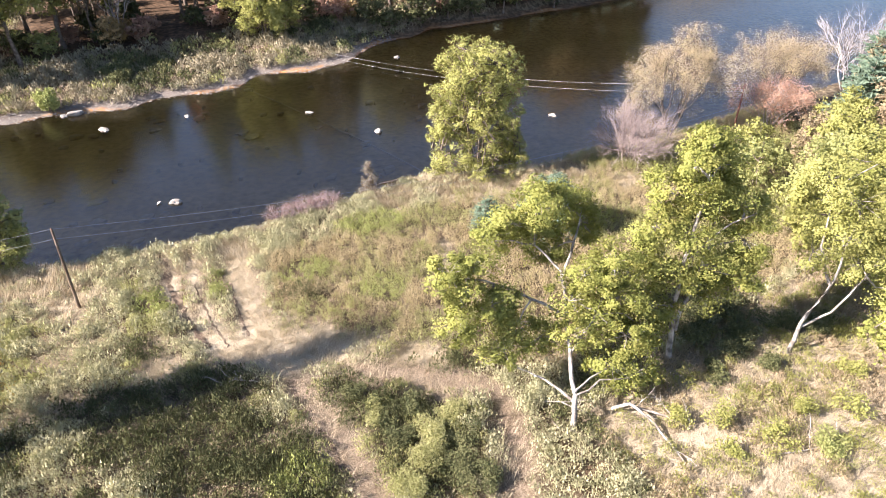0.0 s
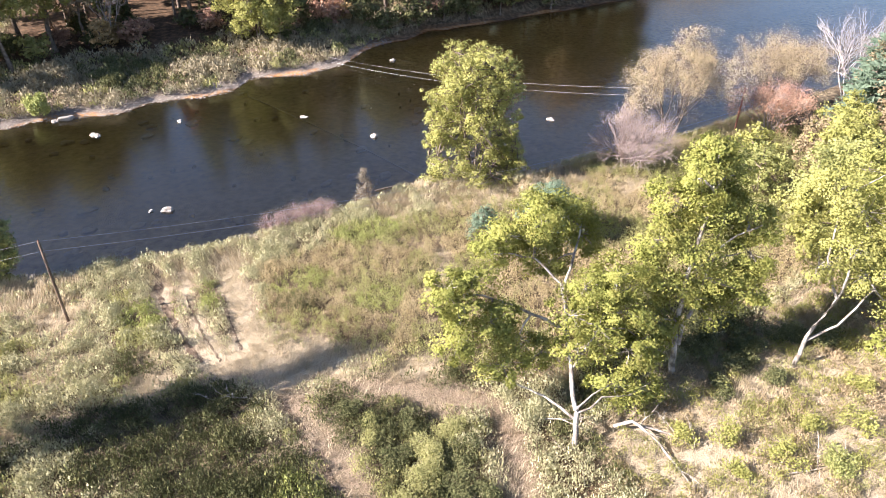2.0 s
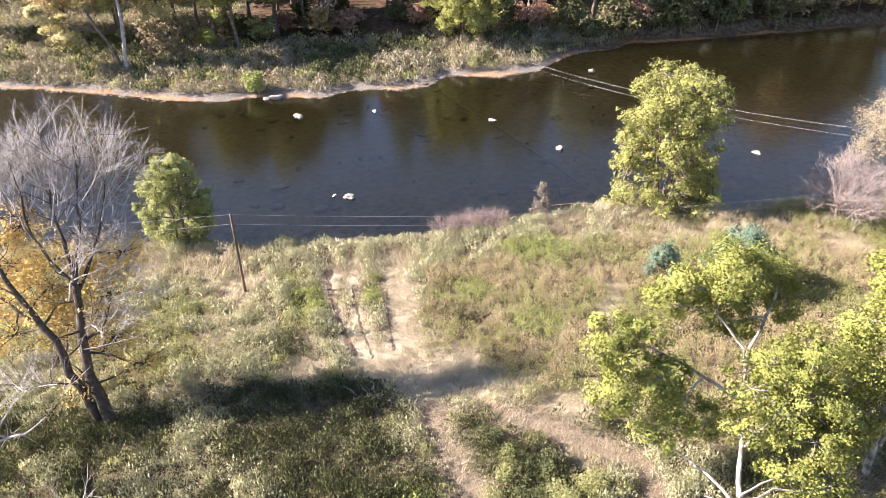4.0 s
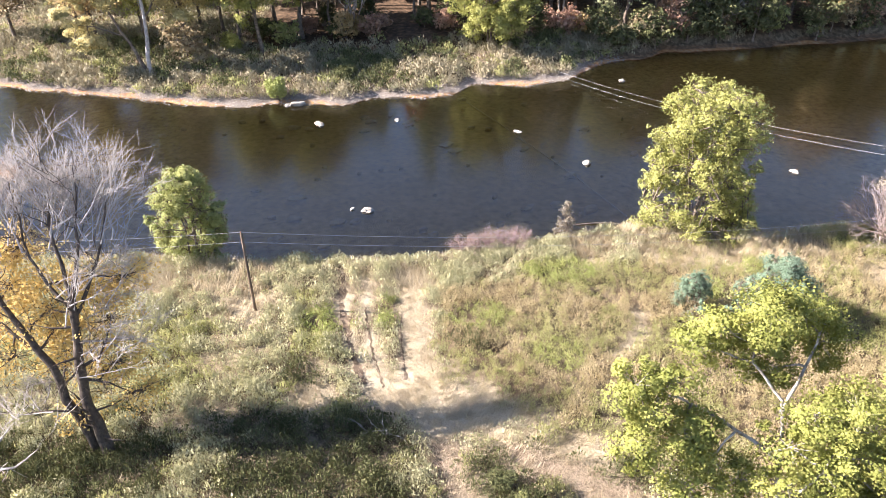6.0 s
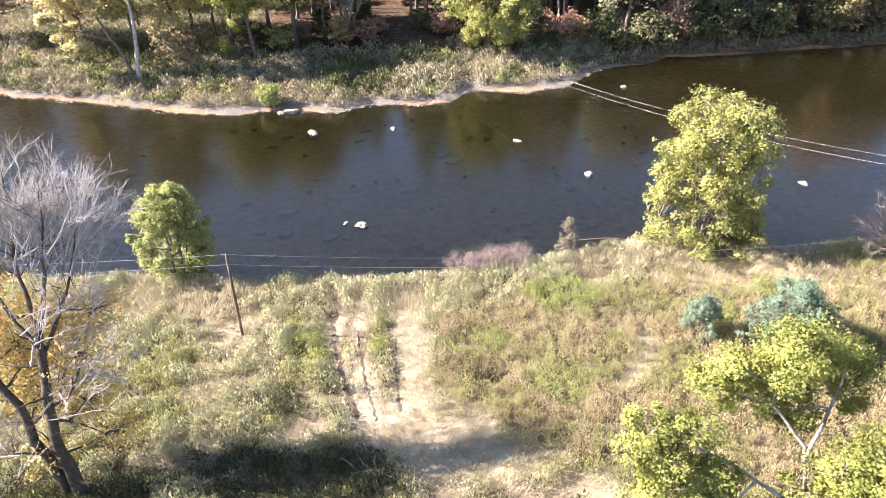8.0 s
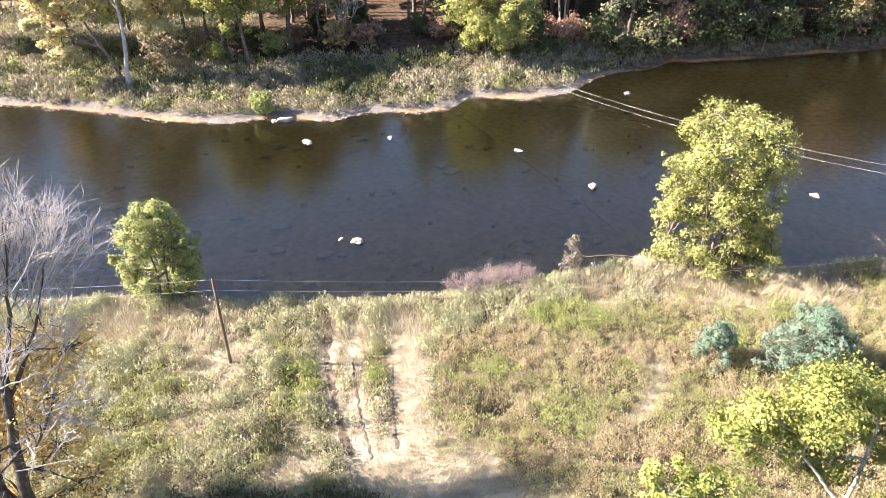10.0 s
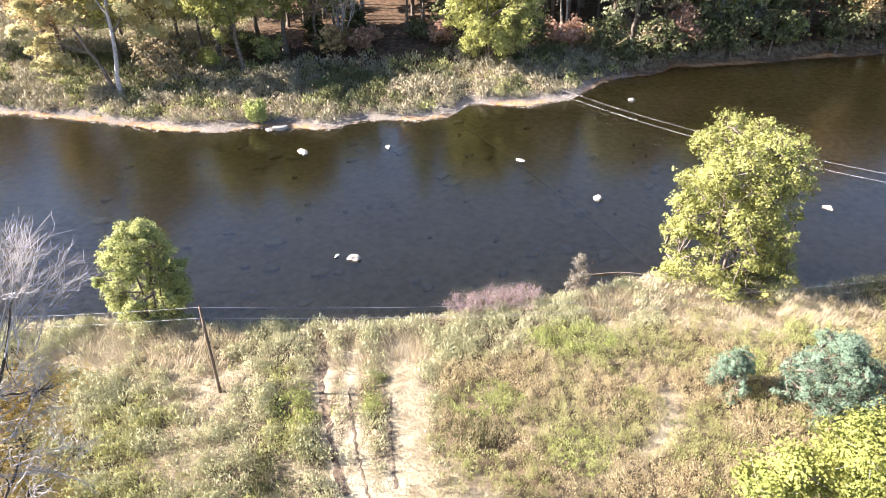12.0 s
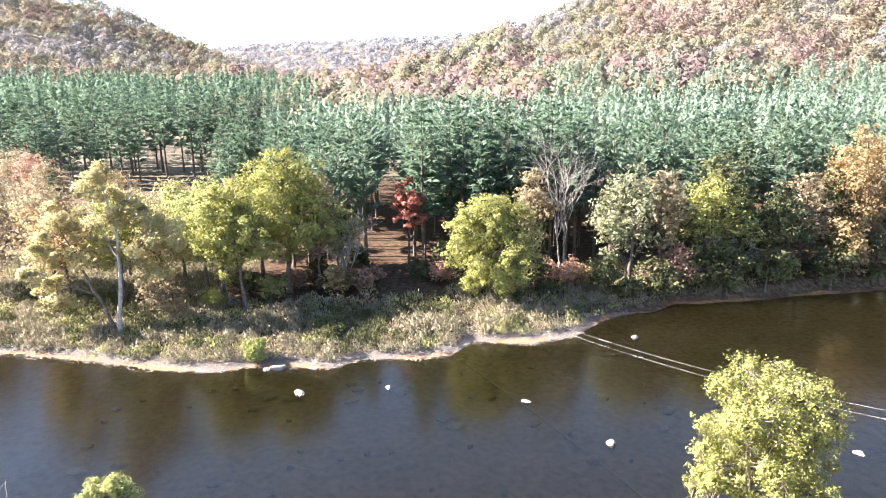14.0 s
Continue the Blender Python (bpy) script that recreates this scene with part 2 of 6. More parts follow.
    # Woodland litter, darkened further to paint the shade under the trees.
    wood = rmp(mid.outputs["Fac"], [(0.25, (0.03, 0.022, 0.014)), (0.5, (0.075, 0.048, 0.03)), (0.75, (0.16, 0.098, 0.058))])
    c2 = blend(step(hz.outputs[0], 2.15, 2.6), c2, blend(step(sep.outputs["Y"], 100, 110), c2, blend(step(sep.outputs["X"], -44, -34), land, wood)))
    far_floor = rmp(mid.outputs["Fac"], [(0.25, (0.13, 0.105, 0.075)), (0.5, (0.21, 0.175, 0.125)), (0.75, (0.29, 0.245, 0.18))])
    c2 = blend(step(sep.outputs["Y"], 270, 320), c2, far_floor)
    c3 = blend(step(sep.outputs["Z"], -0.12, -0.02), bed, c2)
    ln.new(c3, b.inputs["Base Color"])
    b.inputs["Roughness"].default_value = 0.95
    b.inputs["Specular IOR Level"].default_value = 0.1
    bp = nd.new("ShaderNodeBump")
    bp.inputs["Strength"].default_value, bp.inputs["Distance"].default_value = 0.9, 0.12
    ln.new(fine.outputs["Fac"], bp.inputs["Height"])
    ln.new(bp.outputs["Normal"], b.inputs["Normal"])
    return m


def water_material():
    """Clear brown river water: ripples, reflection by angle, tinted sight of the bed."""
    m = bpy.data.materials.new("river_water")
    m.use_nodes = True
    nt = m.node_tree
    nd, ln = nt.nodes, nt.links
    geo = nd.new("ShaderNodeNewGeometry")
    mp = nd.new("ShaderNodeMapping")
    mp.inputs["Scale"].default_value = (0.55, 1.5, 1.0)
    ln.new(geo.outputs["Position"], mp.inputs["Vector"])
    n = nd.new("ShaderNodeTexNoise")
    n.inputs["Scale"].default_value, n.inputs["Detail"].default_value = 2.2, 3
    ln.new(mp.outputs[0], n.inputs["Vector"])
    bp = nd.new("ShaderNodeBump")
    bp.inputs["Distance"].default_value = 0.05
    sep = nd.new("ShaderNodeSeparateXYZ")
    ln.new(geo.outputs["Position"], sep.inputs[0])
    riffle = nd.new("ShaderNodeMapRange")
    riffle.inputs["From Min"].default_value, riffle.inputs["From Max"].default_value = -18, -55
    riffle.inputs["To Min"].default_value, riffle.inputs["To Max"].default_value = 0.28, 0.9
    ln.new(sep.outputs["X"], riffle.inputs["Value"])
    ln.new(riffle.outputs["Result"], bp.inputs["Strength"])
    ln.new(n.outputs["Fac"], bp.inputs["Height"])
    gl = nd.new("ShaderNodeBsdfGlossy")
    gl.inputs["Roughness"].default_value = 0.10
    ln.new(bp.outputs["Normal"], gl.inputs["Normal"])
    tr = nd.new("ShaderNodeBsdfTransparent")
    tr.inputs["Color"].default_value = (0.94, 0.79, 0.53, 1)
    mud = nd.new("ShaderNodeBsdfDiffuse")
    mud.inputs["Color"].default_value = (0.042, 0.031, 0.015, 1)
    m1 = nd.new("ShaderNodeMixShader")
    m1.inputs["Fac"].default_value = 0.06
    ln.new(tr.outputs[0], m1.inputs[1])
    ln.new(mud.outputs[0], m1.inputs[2])
    fr = nd.new("ShaderNodeFresnel")
    fr.inputs["IOR"].default_value = 1.6
    ln.new(bp.outputs["Normal"], fr.inputs["Normal"])
    mx = nd.new("ShaderNodeMixShader")
    ln.new(fr.outputs[0], mx.inputs["Fac"])
    ln.new(m1.outputs[0], mx.inputs[1])
    ln.new(gl.outputs[0], mx.inputs[2])
    ln.new(mx.outputs[0], nd["Material Output"].inputs["Surface"])
    return m


# ---------------- mesh helpers ----------------
rng = np.random.default_rng(7)


def mesh_of(name, verts, faces, material, smooth=False, normals=None):
    """verts (n,3); faces: one array (m,3) or (m,4), or a list of such arrays; normals (n,3) soften the shading of loose leaves."""
    verts = np.asarray(verts, dtype=np.float32).reshape(-1, 3)
    groups = [np.asarray(f, dtype=np.int32) for f in (faces if isinstance(faces, list) else [faces]) if len(f)]
    me = bpy.data.meshes.new(name)
    me.vertices.add(len(verts))
    me.vertices.foreach_set("co", verts.ravel())
    loops = np.concatenate([g.ravel() for g in groups])
    sizes = np.concatenate([np.full(len(g), g.shape[1], dtype=np.int32) for g in groups])
    starts = np.concatenate([[0], np.cumsum(sizes)[:-1]]).astype(np.int32)
    me.loops.add(len(loops))
    me.loops.foreach_set("vertex_index", loops)
    me.polygons.add(len(sizes))
    me.polygons.foreach_set("loop_start", starts)
    me.polygons.foreach_set("loop_total", sizes)
    if smooth:
        me.polygons.foreach_set("use_smooth", np.ones(len(sizes), dtype=bool))
    me.update(calc_edges=True)
    if normals is not None:
        me.attributes.new("custom_normal", "FLOAT_VECTOR", "POINT").data.foreach_set("vector", np.asarray(normals, dtype=np.float32).ravel())
    me.materials.append(material)
    return me


def piece(name, me, parent=None, label=""):
    ob = new(name, me)
    if parent is not None:
        ob.parent = parent
    if label:
        tagged(ob, label)
    return ob


def lattice(ix, iy, seed):
    h = np.sin(ix * 127.1 + iy * 311.7 + seed * 74.7) * 43758.5453
    return h - np.floor(h)


def vnoise(x, y, scale, seed=0, octaves=3):
    """Smooth noise in 0..1 over the plan; scale is the size of its blobs in metres."""
    x, y = np.asarray(x, float) / scale, np.asarray(y, float) / scale
    total, amp, norm = 0, 1.0, 0
    for o in range(octaves):
        ix, iy = np.floor(x), np.floor(y)
        fx, fy = x - ix, y - iy
        fx, fy = fx * fx * (3 - 2 * fx), fy * fy * (3 - 2 * fy)
        a, b = lattice(ix, iy, seed + o), lattice(ix + 1, iy, seed + o)
        c, d = lattice(ix, iy + 1, seed + o), lattice(ix + 1, iy + 1, seed + o)
        total = total + amp * ((a * (1 - fx) + b * fx) * (1 - fy) + (c * (1 - fx) + d * fx) * fy)
        norm += amp
        amp *= 0.5
        x, y = x * 2.03 + 5.2, y * 2.03 + 1.3
    return total / norm


def smooth(lo, hi, v):
    t = np.clip((np.asarray(v, float) - lo) / (hi - lo), 0, 1)
    return t * t * (3 - 2 * t)


# ---------------- ground ----------------
NEAR_X = [-4000, -200, -80, -45, -30, -22, -3, 4, 12, 22, 29, 37, 44, 54, 65, 90, 150, 400, 4000]
NEAR_Y = [700, 110, 72, 68, 69.3, 68.6, 68.8, 70.4, 72.2, 75.8, 75.4, 73.6, 75.3, 75.4, 78, 85, 103, 210, 1800]
FAR_X = [-4000, -200, -100, -77, -67, -50, -45, -33, -28, -21, -15, -10.5, -3, 3, 6, 15.6, 23, 31, 40, 46, 59, 70, 91, 150, 400, 4000]
FAR_Y = [800, 170, 134, 127, 124, 120.7, 118.5, 116.7, 118.5, 118, 117.6, 121, 120.8, 123, 128, 126.8, 130.3, 139, 142.5, 146.5, 148, 150.5, 154.5, 170, 290, 1900]


def near_bank(x):
    return np.interp(x, NEAR_X, NEAR_Y)


def far_bank(x):
    return np.interp(x, FAR_X, FAR_Y)


def height(x, y):
    x, y = np.asarray(x, float), np.asarray(y, float)
    dn = near_bank(x) + 0.8 * (vnoise(x, y, 3.0, 3) - 0.5) - y
    df = y - far_bank(x) - 2.4 * (vnoise(x, y, 5.0, 9) - 0.5)
    bed = -0.55 - 0.35 * vnoise(x, y, 5, 4)
    lump = 0.25 * (vnoise(x, y, 4, 1) - 0.5)
    near = 1.9 + 0.25 * smooth(6, 16, dn) + 1.5 * smooth(16, 38, dn) + 1.6 * smooth(36, 75, dn) + 1.2 * smooth(14, 34, x) * smooth(18, 36, dn)
    near = near + 14 * smooth(75, 300, dn) + lump
    far = 0.45 * smooth(0, 3, df) + 0.7 * smooth(2.5, 8, df) + 1.1 * smooth(8, 22, df) + 1.2 * smooth(20, 70, df)
    far = far + 1.9 * smooth(33, 44, x) * smooth(0, 5, df) + lump * smooth(2, 9, df)
    far = far + 175 * np.exp(-((x - 430) / 350) ** 2 - ((y - 760) / 240) ** 2) + 150 * np.exp(-((x + 540) / 270) ** 2 - ((y - 930) / 280) ** 2)
    far = far + 150 * np.exp(-(x / 1500) ** 2 - ((y - 2500) / 500) ** 2) + 9 * smooth(120, 320, df) * smooth(-60, 120, x)
    h = bed
    h = h + (near - bed) * smooth(-1.6, 1.3, dn)
    h = h + (far - bed) * smooth(-5.5, 0.5, df)
    bar = np.exp(-((x + 64) / 11) ** 2 - ((y - 90) / 9.0) ** 2)
    return h + 1.15 * bar * (dn < 2)


def seg_dist(x, y, pts):
    best = np.full(np.shape(x), 1e9)
    for (ax, ay), (bx, by) in zip(pts[:-1], pts[1:]):
        dx, dy = bx - ax, by - ay
        t = np.clip(((x - ax) * dx + (y - ay) * dy) / (dx * dx + dy * dy), 0, 1)
        best = np.minimum(best, np.hypot(x - ax - t * dx, y - ay - t * dy))
    return best


RUT_A = [(-8.8, 66), (-8.3, 60.5), (-6.6, 54), (-5.0, 49.5)]
RUT_B = [(-6.6, 66), (-6.0, 60), (-4.8, 54.0), (-3.4, 49.0)]
RUT_C = [(-1.6, 65.5), (-1.3, 60), (-0.9, 54.0), (-0.2, 48.0)]
OPEN = [(-3.0, 48.2), (0.0, 46.6), (3.5, 46.4)]
LANE = [(0.5, 46), (1.6, 41), (3.2, 36), (4.6, 30), (6, 22)]
LANE2 = [(7.0, 41.0), (11.5, 38.5), (15.4, 35.5), (15.8, 31.5), (13.6, 27), (12, 22)]


def track_open(x, y):
    """1 where the ground is worn bare or flattened, 0 in the weeds."""
    w = 0.9 * (vnoise(x, y, 1.6, 21) - 0.5)
    b = 1 - smooth(0.35, 0.75, seg_dist(x, y, RUT_A) + w)
    b = np.maximum(b, 1 - smooth(0.35, 0.8, seg_dist(x, y, RUT_B) + w))
    b = np.maximum(b, 0.85 * (1 - smooth(0.6, 1.7, seg_dist(x, y, RUT_C) + w)))
    b = np.maximum(b, 0.75 * (1 - smooth(1.2, 3.0, seg_dist(x, y, OPEN) + w)))
    b = np.maximum(b, 1 - smooth(0.7, 1.2, seg_dist(x, y, LANE) + w))
    b = np.maximum(b, 1 - smooth(0.5, 1.4, seg_dist(x, y, LANE2) + w))
    b = np.maximum(b, 0.8 * (1 - smooth(0.3, 0.8, seg_dist(x, y, [(15.8, 52.6), (18.0, 54.6), (19.2, 57.2), (19.4, 59.0)]) + w)))
    return b


STRAW_SPOTS = [(-17.5, 60.5, 4.2), (-21, 65, 4.5), (-2, 64, 3.4), (-0.5, 49, 4.0), (2.5, 46, 4.6), (6.5, 44, 3.4), (11, 41, 3.2), (-9.5, 47.6, 2.4), (24, 71.5, 5.2), (17, 70.5, 3.8), (30.5, 69.5, 4.2), (38, 70, 5), (-28, 64, 4), (46, 66, 3.4)]


def straw_share(x, y):
    """How much of the plot is dry grass: 1 in the pale openings, 0 in the green stands."""
    n = vnoise(x, y, 2.2, 41)
    p = np.zeros(np.shape(x))
    for px, py, pr in STRAW_SPOTS:
        p = np.maximum(p, 1 - smooth(0.45, 1.15, np.hypot(x - px, y - py) / pr + 0.9 * (n - 0.5)))
    p = np.maximum(p, 0.55 * smooth(0.52, 0.66, vnoise(x + 0.7 * y, y - 0.4 * x, 4.0, 33)) * (y > 44) * (x < 0.5))
    return np.maximum(p, 0.9 * track_open(x, y))


def slope(x, y):
    """The dry hillside beside the sycamores."""
    return smooth(19, 23, x) * (1 - smooth(28, 35, y - 0.30 * (x - 20)))


def thatch(x, y):
    near = smooth(-1.0, 1.0, near_bank(x) - y)
    brown = np.minimum(seg_dist(x, y, LANE[1:]), seg_dist(x, y, LANE2)) < 1.9
    return near * np.where(brown, 0.25, np.maximum(straw_share(x, y), 0.7 * slope(x, y)))



def ground_at(x, y):
    return float(height(np.array([x]), np.array([y]))[0])


def axis(lo, hi, stepsize, far):
    mid = np.arange(lo, hi + 1e-6, stepsize)
    out = stepsize * 1.6 ** np.arange(1, 40)
    out = np.cumsum(np.minimum(out, 120))
    out = out[out < far]
    return np.concatenate([lo - out[::-1], mid, hi + out])


def build_ground():
    xs, ys = axis(-90, 100, 1.0, 3600), axis(14, 165, 0.8, 3600)
    gx, gy = np.meshgrid(xs, ys)
    z = height(gx.ravel(), gy.ravel())
    v = np.stack([gx.ravel(), gy.ravel(), z], 1)
    nx, ny = len(xs), len(ys)
    i = (np.arange(ny - 1)[:, None] * nx + np.arange(nx - 1)[None, :]).ravel()
    f = np.stack([i, i + 1, i + 1 + nx, i + nx], 1)
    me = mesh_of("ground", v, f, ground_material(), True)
    me.attributes.new("thatch", "FLOAT", "POINT").data.foreach_set("value", thatch(gx.ravel(), gy.ravel()).astype(np.float32))
    g = piece("ground", me)
    tagged(g, "meadow and river banks of dry grass, gravel and silt", "ground", kind="structure")
    w = 3600
    wx = np.concatenate([[-w], np.linspace(-250, 300, 12), [w]])
    wy = np.array([-30, 60, 90, 120, 150, 180, 300, 2000])
    a, b = np.meshgrid(wx, wy)
    v = np.stack([a.ravel(), b.ravel(), np.zeros(a.size)], 1)
    i = (np.arange(len(wy) - 1)[:, None] * len(wx) + np.arange(len(wx) - 1)[None, :]).ravel()
    f = np.stack([i, i + 1, i + 1 + len(wx), i + len(wx)], 1)
    ob = piece("water", mesh_of("water", v, f, water_material(), True))
    tagged(ob, "calm shallow brown river with dark reflections", "river", kind="structure")


build_ground()

# ---------------- trees ----------------


def tube(path, radii, sides=6):
    """A tapered tube along a path; verts and quads."""
    path, radii = np.asarray(path, float), np.asarray(radii, float)
    d = np.gradient(path, axis=0)
    d /= np.linalg.norm(d, axis=1)[:, None] + 1e-9
    ref = np.where(np.abs(d[:, 2:3]) > 0.9, np.array([[1.0, 0, 0]]), np.array([[0, 0, 1.0]]))
    u = np.cross(d, ref)
    u /= np.linalg.norm(u, axis=1)[:, None] + 1e-9
    w = np.cross(d, u)
    a = np.linspace(0, 2 * np.pi, sides, endpoint=False)
    ring = path[:, None, :] + radii[:, None, None] * (np.cos(a)[None, :, None] * u[:, None, :] + np.sin(a)[None, :, None] * w[:, None, :])
    n = len(path)
    k = np.arange(sides)
    i = np.arange(n - 1)[:, None] * sides
    f = np.stack([i + k, i + (k + 1) % sides, i + sides + (k + 1) % sides, i + sides + k], 2).reshape(-1, 4)
    return ring.reshape(-1, 3), f


class Wood:
    """Collects tubes into one mesh."""

    def __init__(self):
        self.v, self.f, self.n = [], [], 0

    def add(self, path, radii, sides=6):
        v, f = tube(path, radii, sides)
        self.v.append(v)
        self.f.append(f + self.n)
        self.n += len(v)

    def mesh(self, name, material):
        return mesh_of(name, np.concatenate(self.v), np.concatenate(self.f), material, True)


def bend(a, b, r, wobble=0.12, n=6, sag=0.0):
    """A crooked path from a to b."""
    a, b = np.asarray(a, float), np.asarray(b, float)
    t = np.linspace(0, 1, n)[:, None]
    length = np.linalg.norm(b - a)
    p = a + (b - a) * t
    off = r.normal(0, 1, (n, 3)).cumsum(0)
    off -= off[0] + (off[-1] - off[0]) * t
    p += off * wobble * length / n
    p[:, 2] += sag * length * np.sin(np.pi * t[:, 0])
    return p


def leaves(centres, size, r, flat=0.35, out=None):
    """One small leaf per centre; flat turns it up toward the sky."""
    n = len(centres)
    nrm = r.normal(0, 1, (n, 3)) + np.array([0, 0, flat])
    if out is not None:
        nrm = nrm * 0.75 + out
    nrm /= np.linalg.norm(nrm, axis=1)[:, None]
    u = np.cross(nrm, r.normal(0, 1, (n, 3)))
    u /= np.linalg.norm(u, axis=1)[:, None]
    w = np.cross(nrm, u)
    s = (size * r.uniform(0.6, 1.35, n))[:, None]
    c = np.asarray(centres)
    v = np.stack([c - u * s * 0.62 - w * s * 0.3, c + w * s * 0.62, c + u * s * 0.62 - w * s * 0.36], 1).reshape(-1, 3)
    return v, np.arange(3 * n).reshape(-1, 3)


def soften(v, out, share):
    """Turns each loose leaf to face outward and gives its corners a normal between its own and the clump's."""
    t = np.asarray(v, float).reshape(-1, 3, 3)
    g = np.cross(t[:, 1] - t[:, 0], t[:, 2] - t[:, 0])
    g /= np.linalg.norm(g, axis=1)[:, None] + 1e-9
    out = out / (np.linalg.norm(out, axis=1)[:, None] + 1e-9)
    back = (g * out).sum(1) < 0
    t[back] = t[back][:, [0, 2, 1]]
    g[back] *= -1
    n = share * out + (1 - share) * g
    n /= np.linalg.norm(n, axis=1)[:, None] + 1e-9
    return t.reshape(-1, 3), np.repeat(n, 3, 0)


def slivers(centres, along, length, wide, r):
    """Long thin sprays of needles lying along the bough."""
    n = len(centres)
    a = along + r.normal(0, 0.35, (n, 3))
    a /= np.linalg.norm(a, axis=1)[:, None]
    side = np.cross(a, np.array([0, 0, 1.0]) + r.normal(0, 0.35, (n, 3)))
    side /= np.linalg.norm(side, axis=1)[:, None]
    s = r.uniform(0.6, 1.35, n)[:, None]
    c = np.asarray(centres)
    v = np.stack([c - a * s * length * 0.5 - side * s * wide * 0.5, c - a * s * length * 0.3 + side * s * wide * 0.5, c + a * s * length * 0.6], 1).reshape(-1, 3)
    return v, np.arange(3 * n).reshape(-1, 3)


def cloud(centre, radii, n, r, shell=0.5):
    """n points in a lumpy ellipsoid, denser toward the outside."""
    d = r.normal(0, 1, (n, 3))
    d /= np.linalg.norm(d, axis=1)[:, None]
    k = shell + (1 - shell) * r.uniform(0, 1, (n, 1)) ** 0.5
    return np.asarray(centre) + d * k * np.asarray(radii) * r.uniform(0.75, 1.12, (n, 1))


def limb_tree(name, base, stems, clumps, leafmat, barkmat, seed, label, leaf=0.26, count=5000, twigs=2, bare_twigs=0, sides=7, group="", sprays=(), tri=False):
    """A tree from its stems [(points, r0, r1)] and its leaf clumps [(centre, radius, share)], all in metres from the base."""
    r = np.random.default_rng(seed)
    top = new(name)
    top.location = base
    tagged(top, label, "tree", group=group)
    nodes = []
    for i, (pts, r0, r1, *other) in enumerate(stems):
        w = Wood()
        pts = np.asarray(pts, float)
        path = np.concatenate([bend(pts[j], pts[j + 1], r, 0.10, 5)[(1 if j else 0):] for j in range(len(pts) - 1)])
        rad = np.linspace(r0, r1, len(path))
        if i == 0:
            rad[0] *= 1.45
        w.add(path, rad, sides)
        nodes.append(path[2:])
        for _ in range(bare_twigs):
            k = r.integers(len(path) // 3, len(path))
            d = r.normal(0, 1, 3) * (1, 1, 0.5) + (0, 0, 0.8)
            d *= r.uniform(1.0, 3.2) / np.linalg.norm(d)
            w.add(bend(path[k], path[k] + d, r, 0.25, 5), np.linspace(rad[k] * 0.4, 0.012, 5), 4)
            for _ in range(3):
                q = path[k] + d * r.uniform(0.4, 1.0)
                e = d * 0.4 + r.normal(0, 0.6, 3)
                w.add(bend(q, q + e, r, 0.2, 4), np.linspace(0.025, 0.008, 4), 3)
        piece("trunk" if i == 0 else "limb", w.mesh("trunk", other[0] if other else barkmat), top)
    allnodes = np.concatenate(nodes)
    if sprays:
        w = Wood()

        def fine(a, d, length, rad, depth):
            b = a + d * length
            w.add(bend(a, b, r, 0.2, 4), np.linspace(rad, rad * 0.55, 4), 4 if depth < 1 else 3)
            if depth < 3:
                for _ in range(r.integers(3, 5)):
                    e = d + r.normal(0, 0.45, 3) + (0, 0, 0.12)
                    fine(a + (b - a) * r.uniform(0.35, 1.0), e / np.linalg.norm(e), length * r.uniform(0.5, 0.72), max(rad * 0.5, 0.012), depth + 1)

        for a, tip in sprays:
            a = np.asarray(a, float)
            d = np.asarray(tip, float) - a
            n = np.linalg.norm(d)
            fine(a, d / n, n * 0.55, 0.05, 0)
        tagged(piece("bare_branchwork", w.mesh("bare_branchwork", M_TWIG), top, "bare silvery grey twigs"), kind="stuff")
    w = Wood()
    pts, outs = [], []
    for c, rad, share in clumps:
        c = np.asarray(c, float)
        a = allnodes[np.argmin(np.linalg.norm(allnodes - c, axis=1) + 0.5 * (allnodes[:, 2] > c[2]))]
        w.add(bend(a, c, r, 0.2, 4 if tri else 6), np.linspace(0.09, 0.03, 4 if tri else 6), 3 if tri else 5)
        rr = np.ones(3) * rad if np.isscalar(rad) else np.asarray(rad, float)
        sub = cloud(c, rr * 1.1, max(3, int(twigs * 14)), r, 0.3)
        n = int(count * share)
        per = np.array_split(np.arange(n), len(sub))
        for s, ix in zip(sub, per):
            if not tri:
                w.add(bend(c, s, r, 0.2, 4), np.linspace(0.03, 0.010, 4), 3)
            if len(ix):
                pts.append(cloud(s, rr.mean() * np.array([0.5, 0.5, 0.36]) * r.uniform(0.5, 1.5), len(ix), r, 0.1))
                outs.append(0.5 * (pts[-1] - c) / rr)
    if w.n:
        tagged(piece("branchwork", w.mesh("branchwork", barkmat), top), kind="stuff")
    if pts:
        out = np.concatenate(outs)
        v, f = leaves(np.concatenate(pts), leaf, r, 0.7, out)
        v, nv = soften(v, out + (0, 0, 0.15), 0.6)
        piece("crown", mesh_of("crown", v, f, leafmat, False, nv), top)
    return top


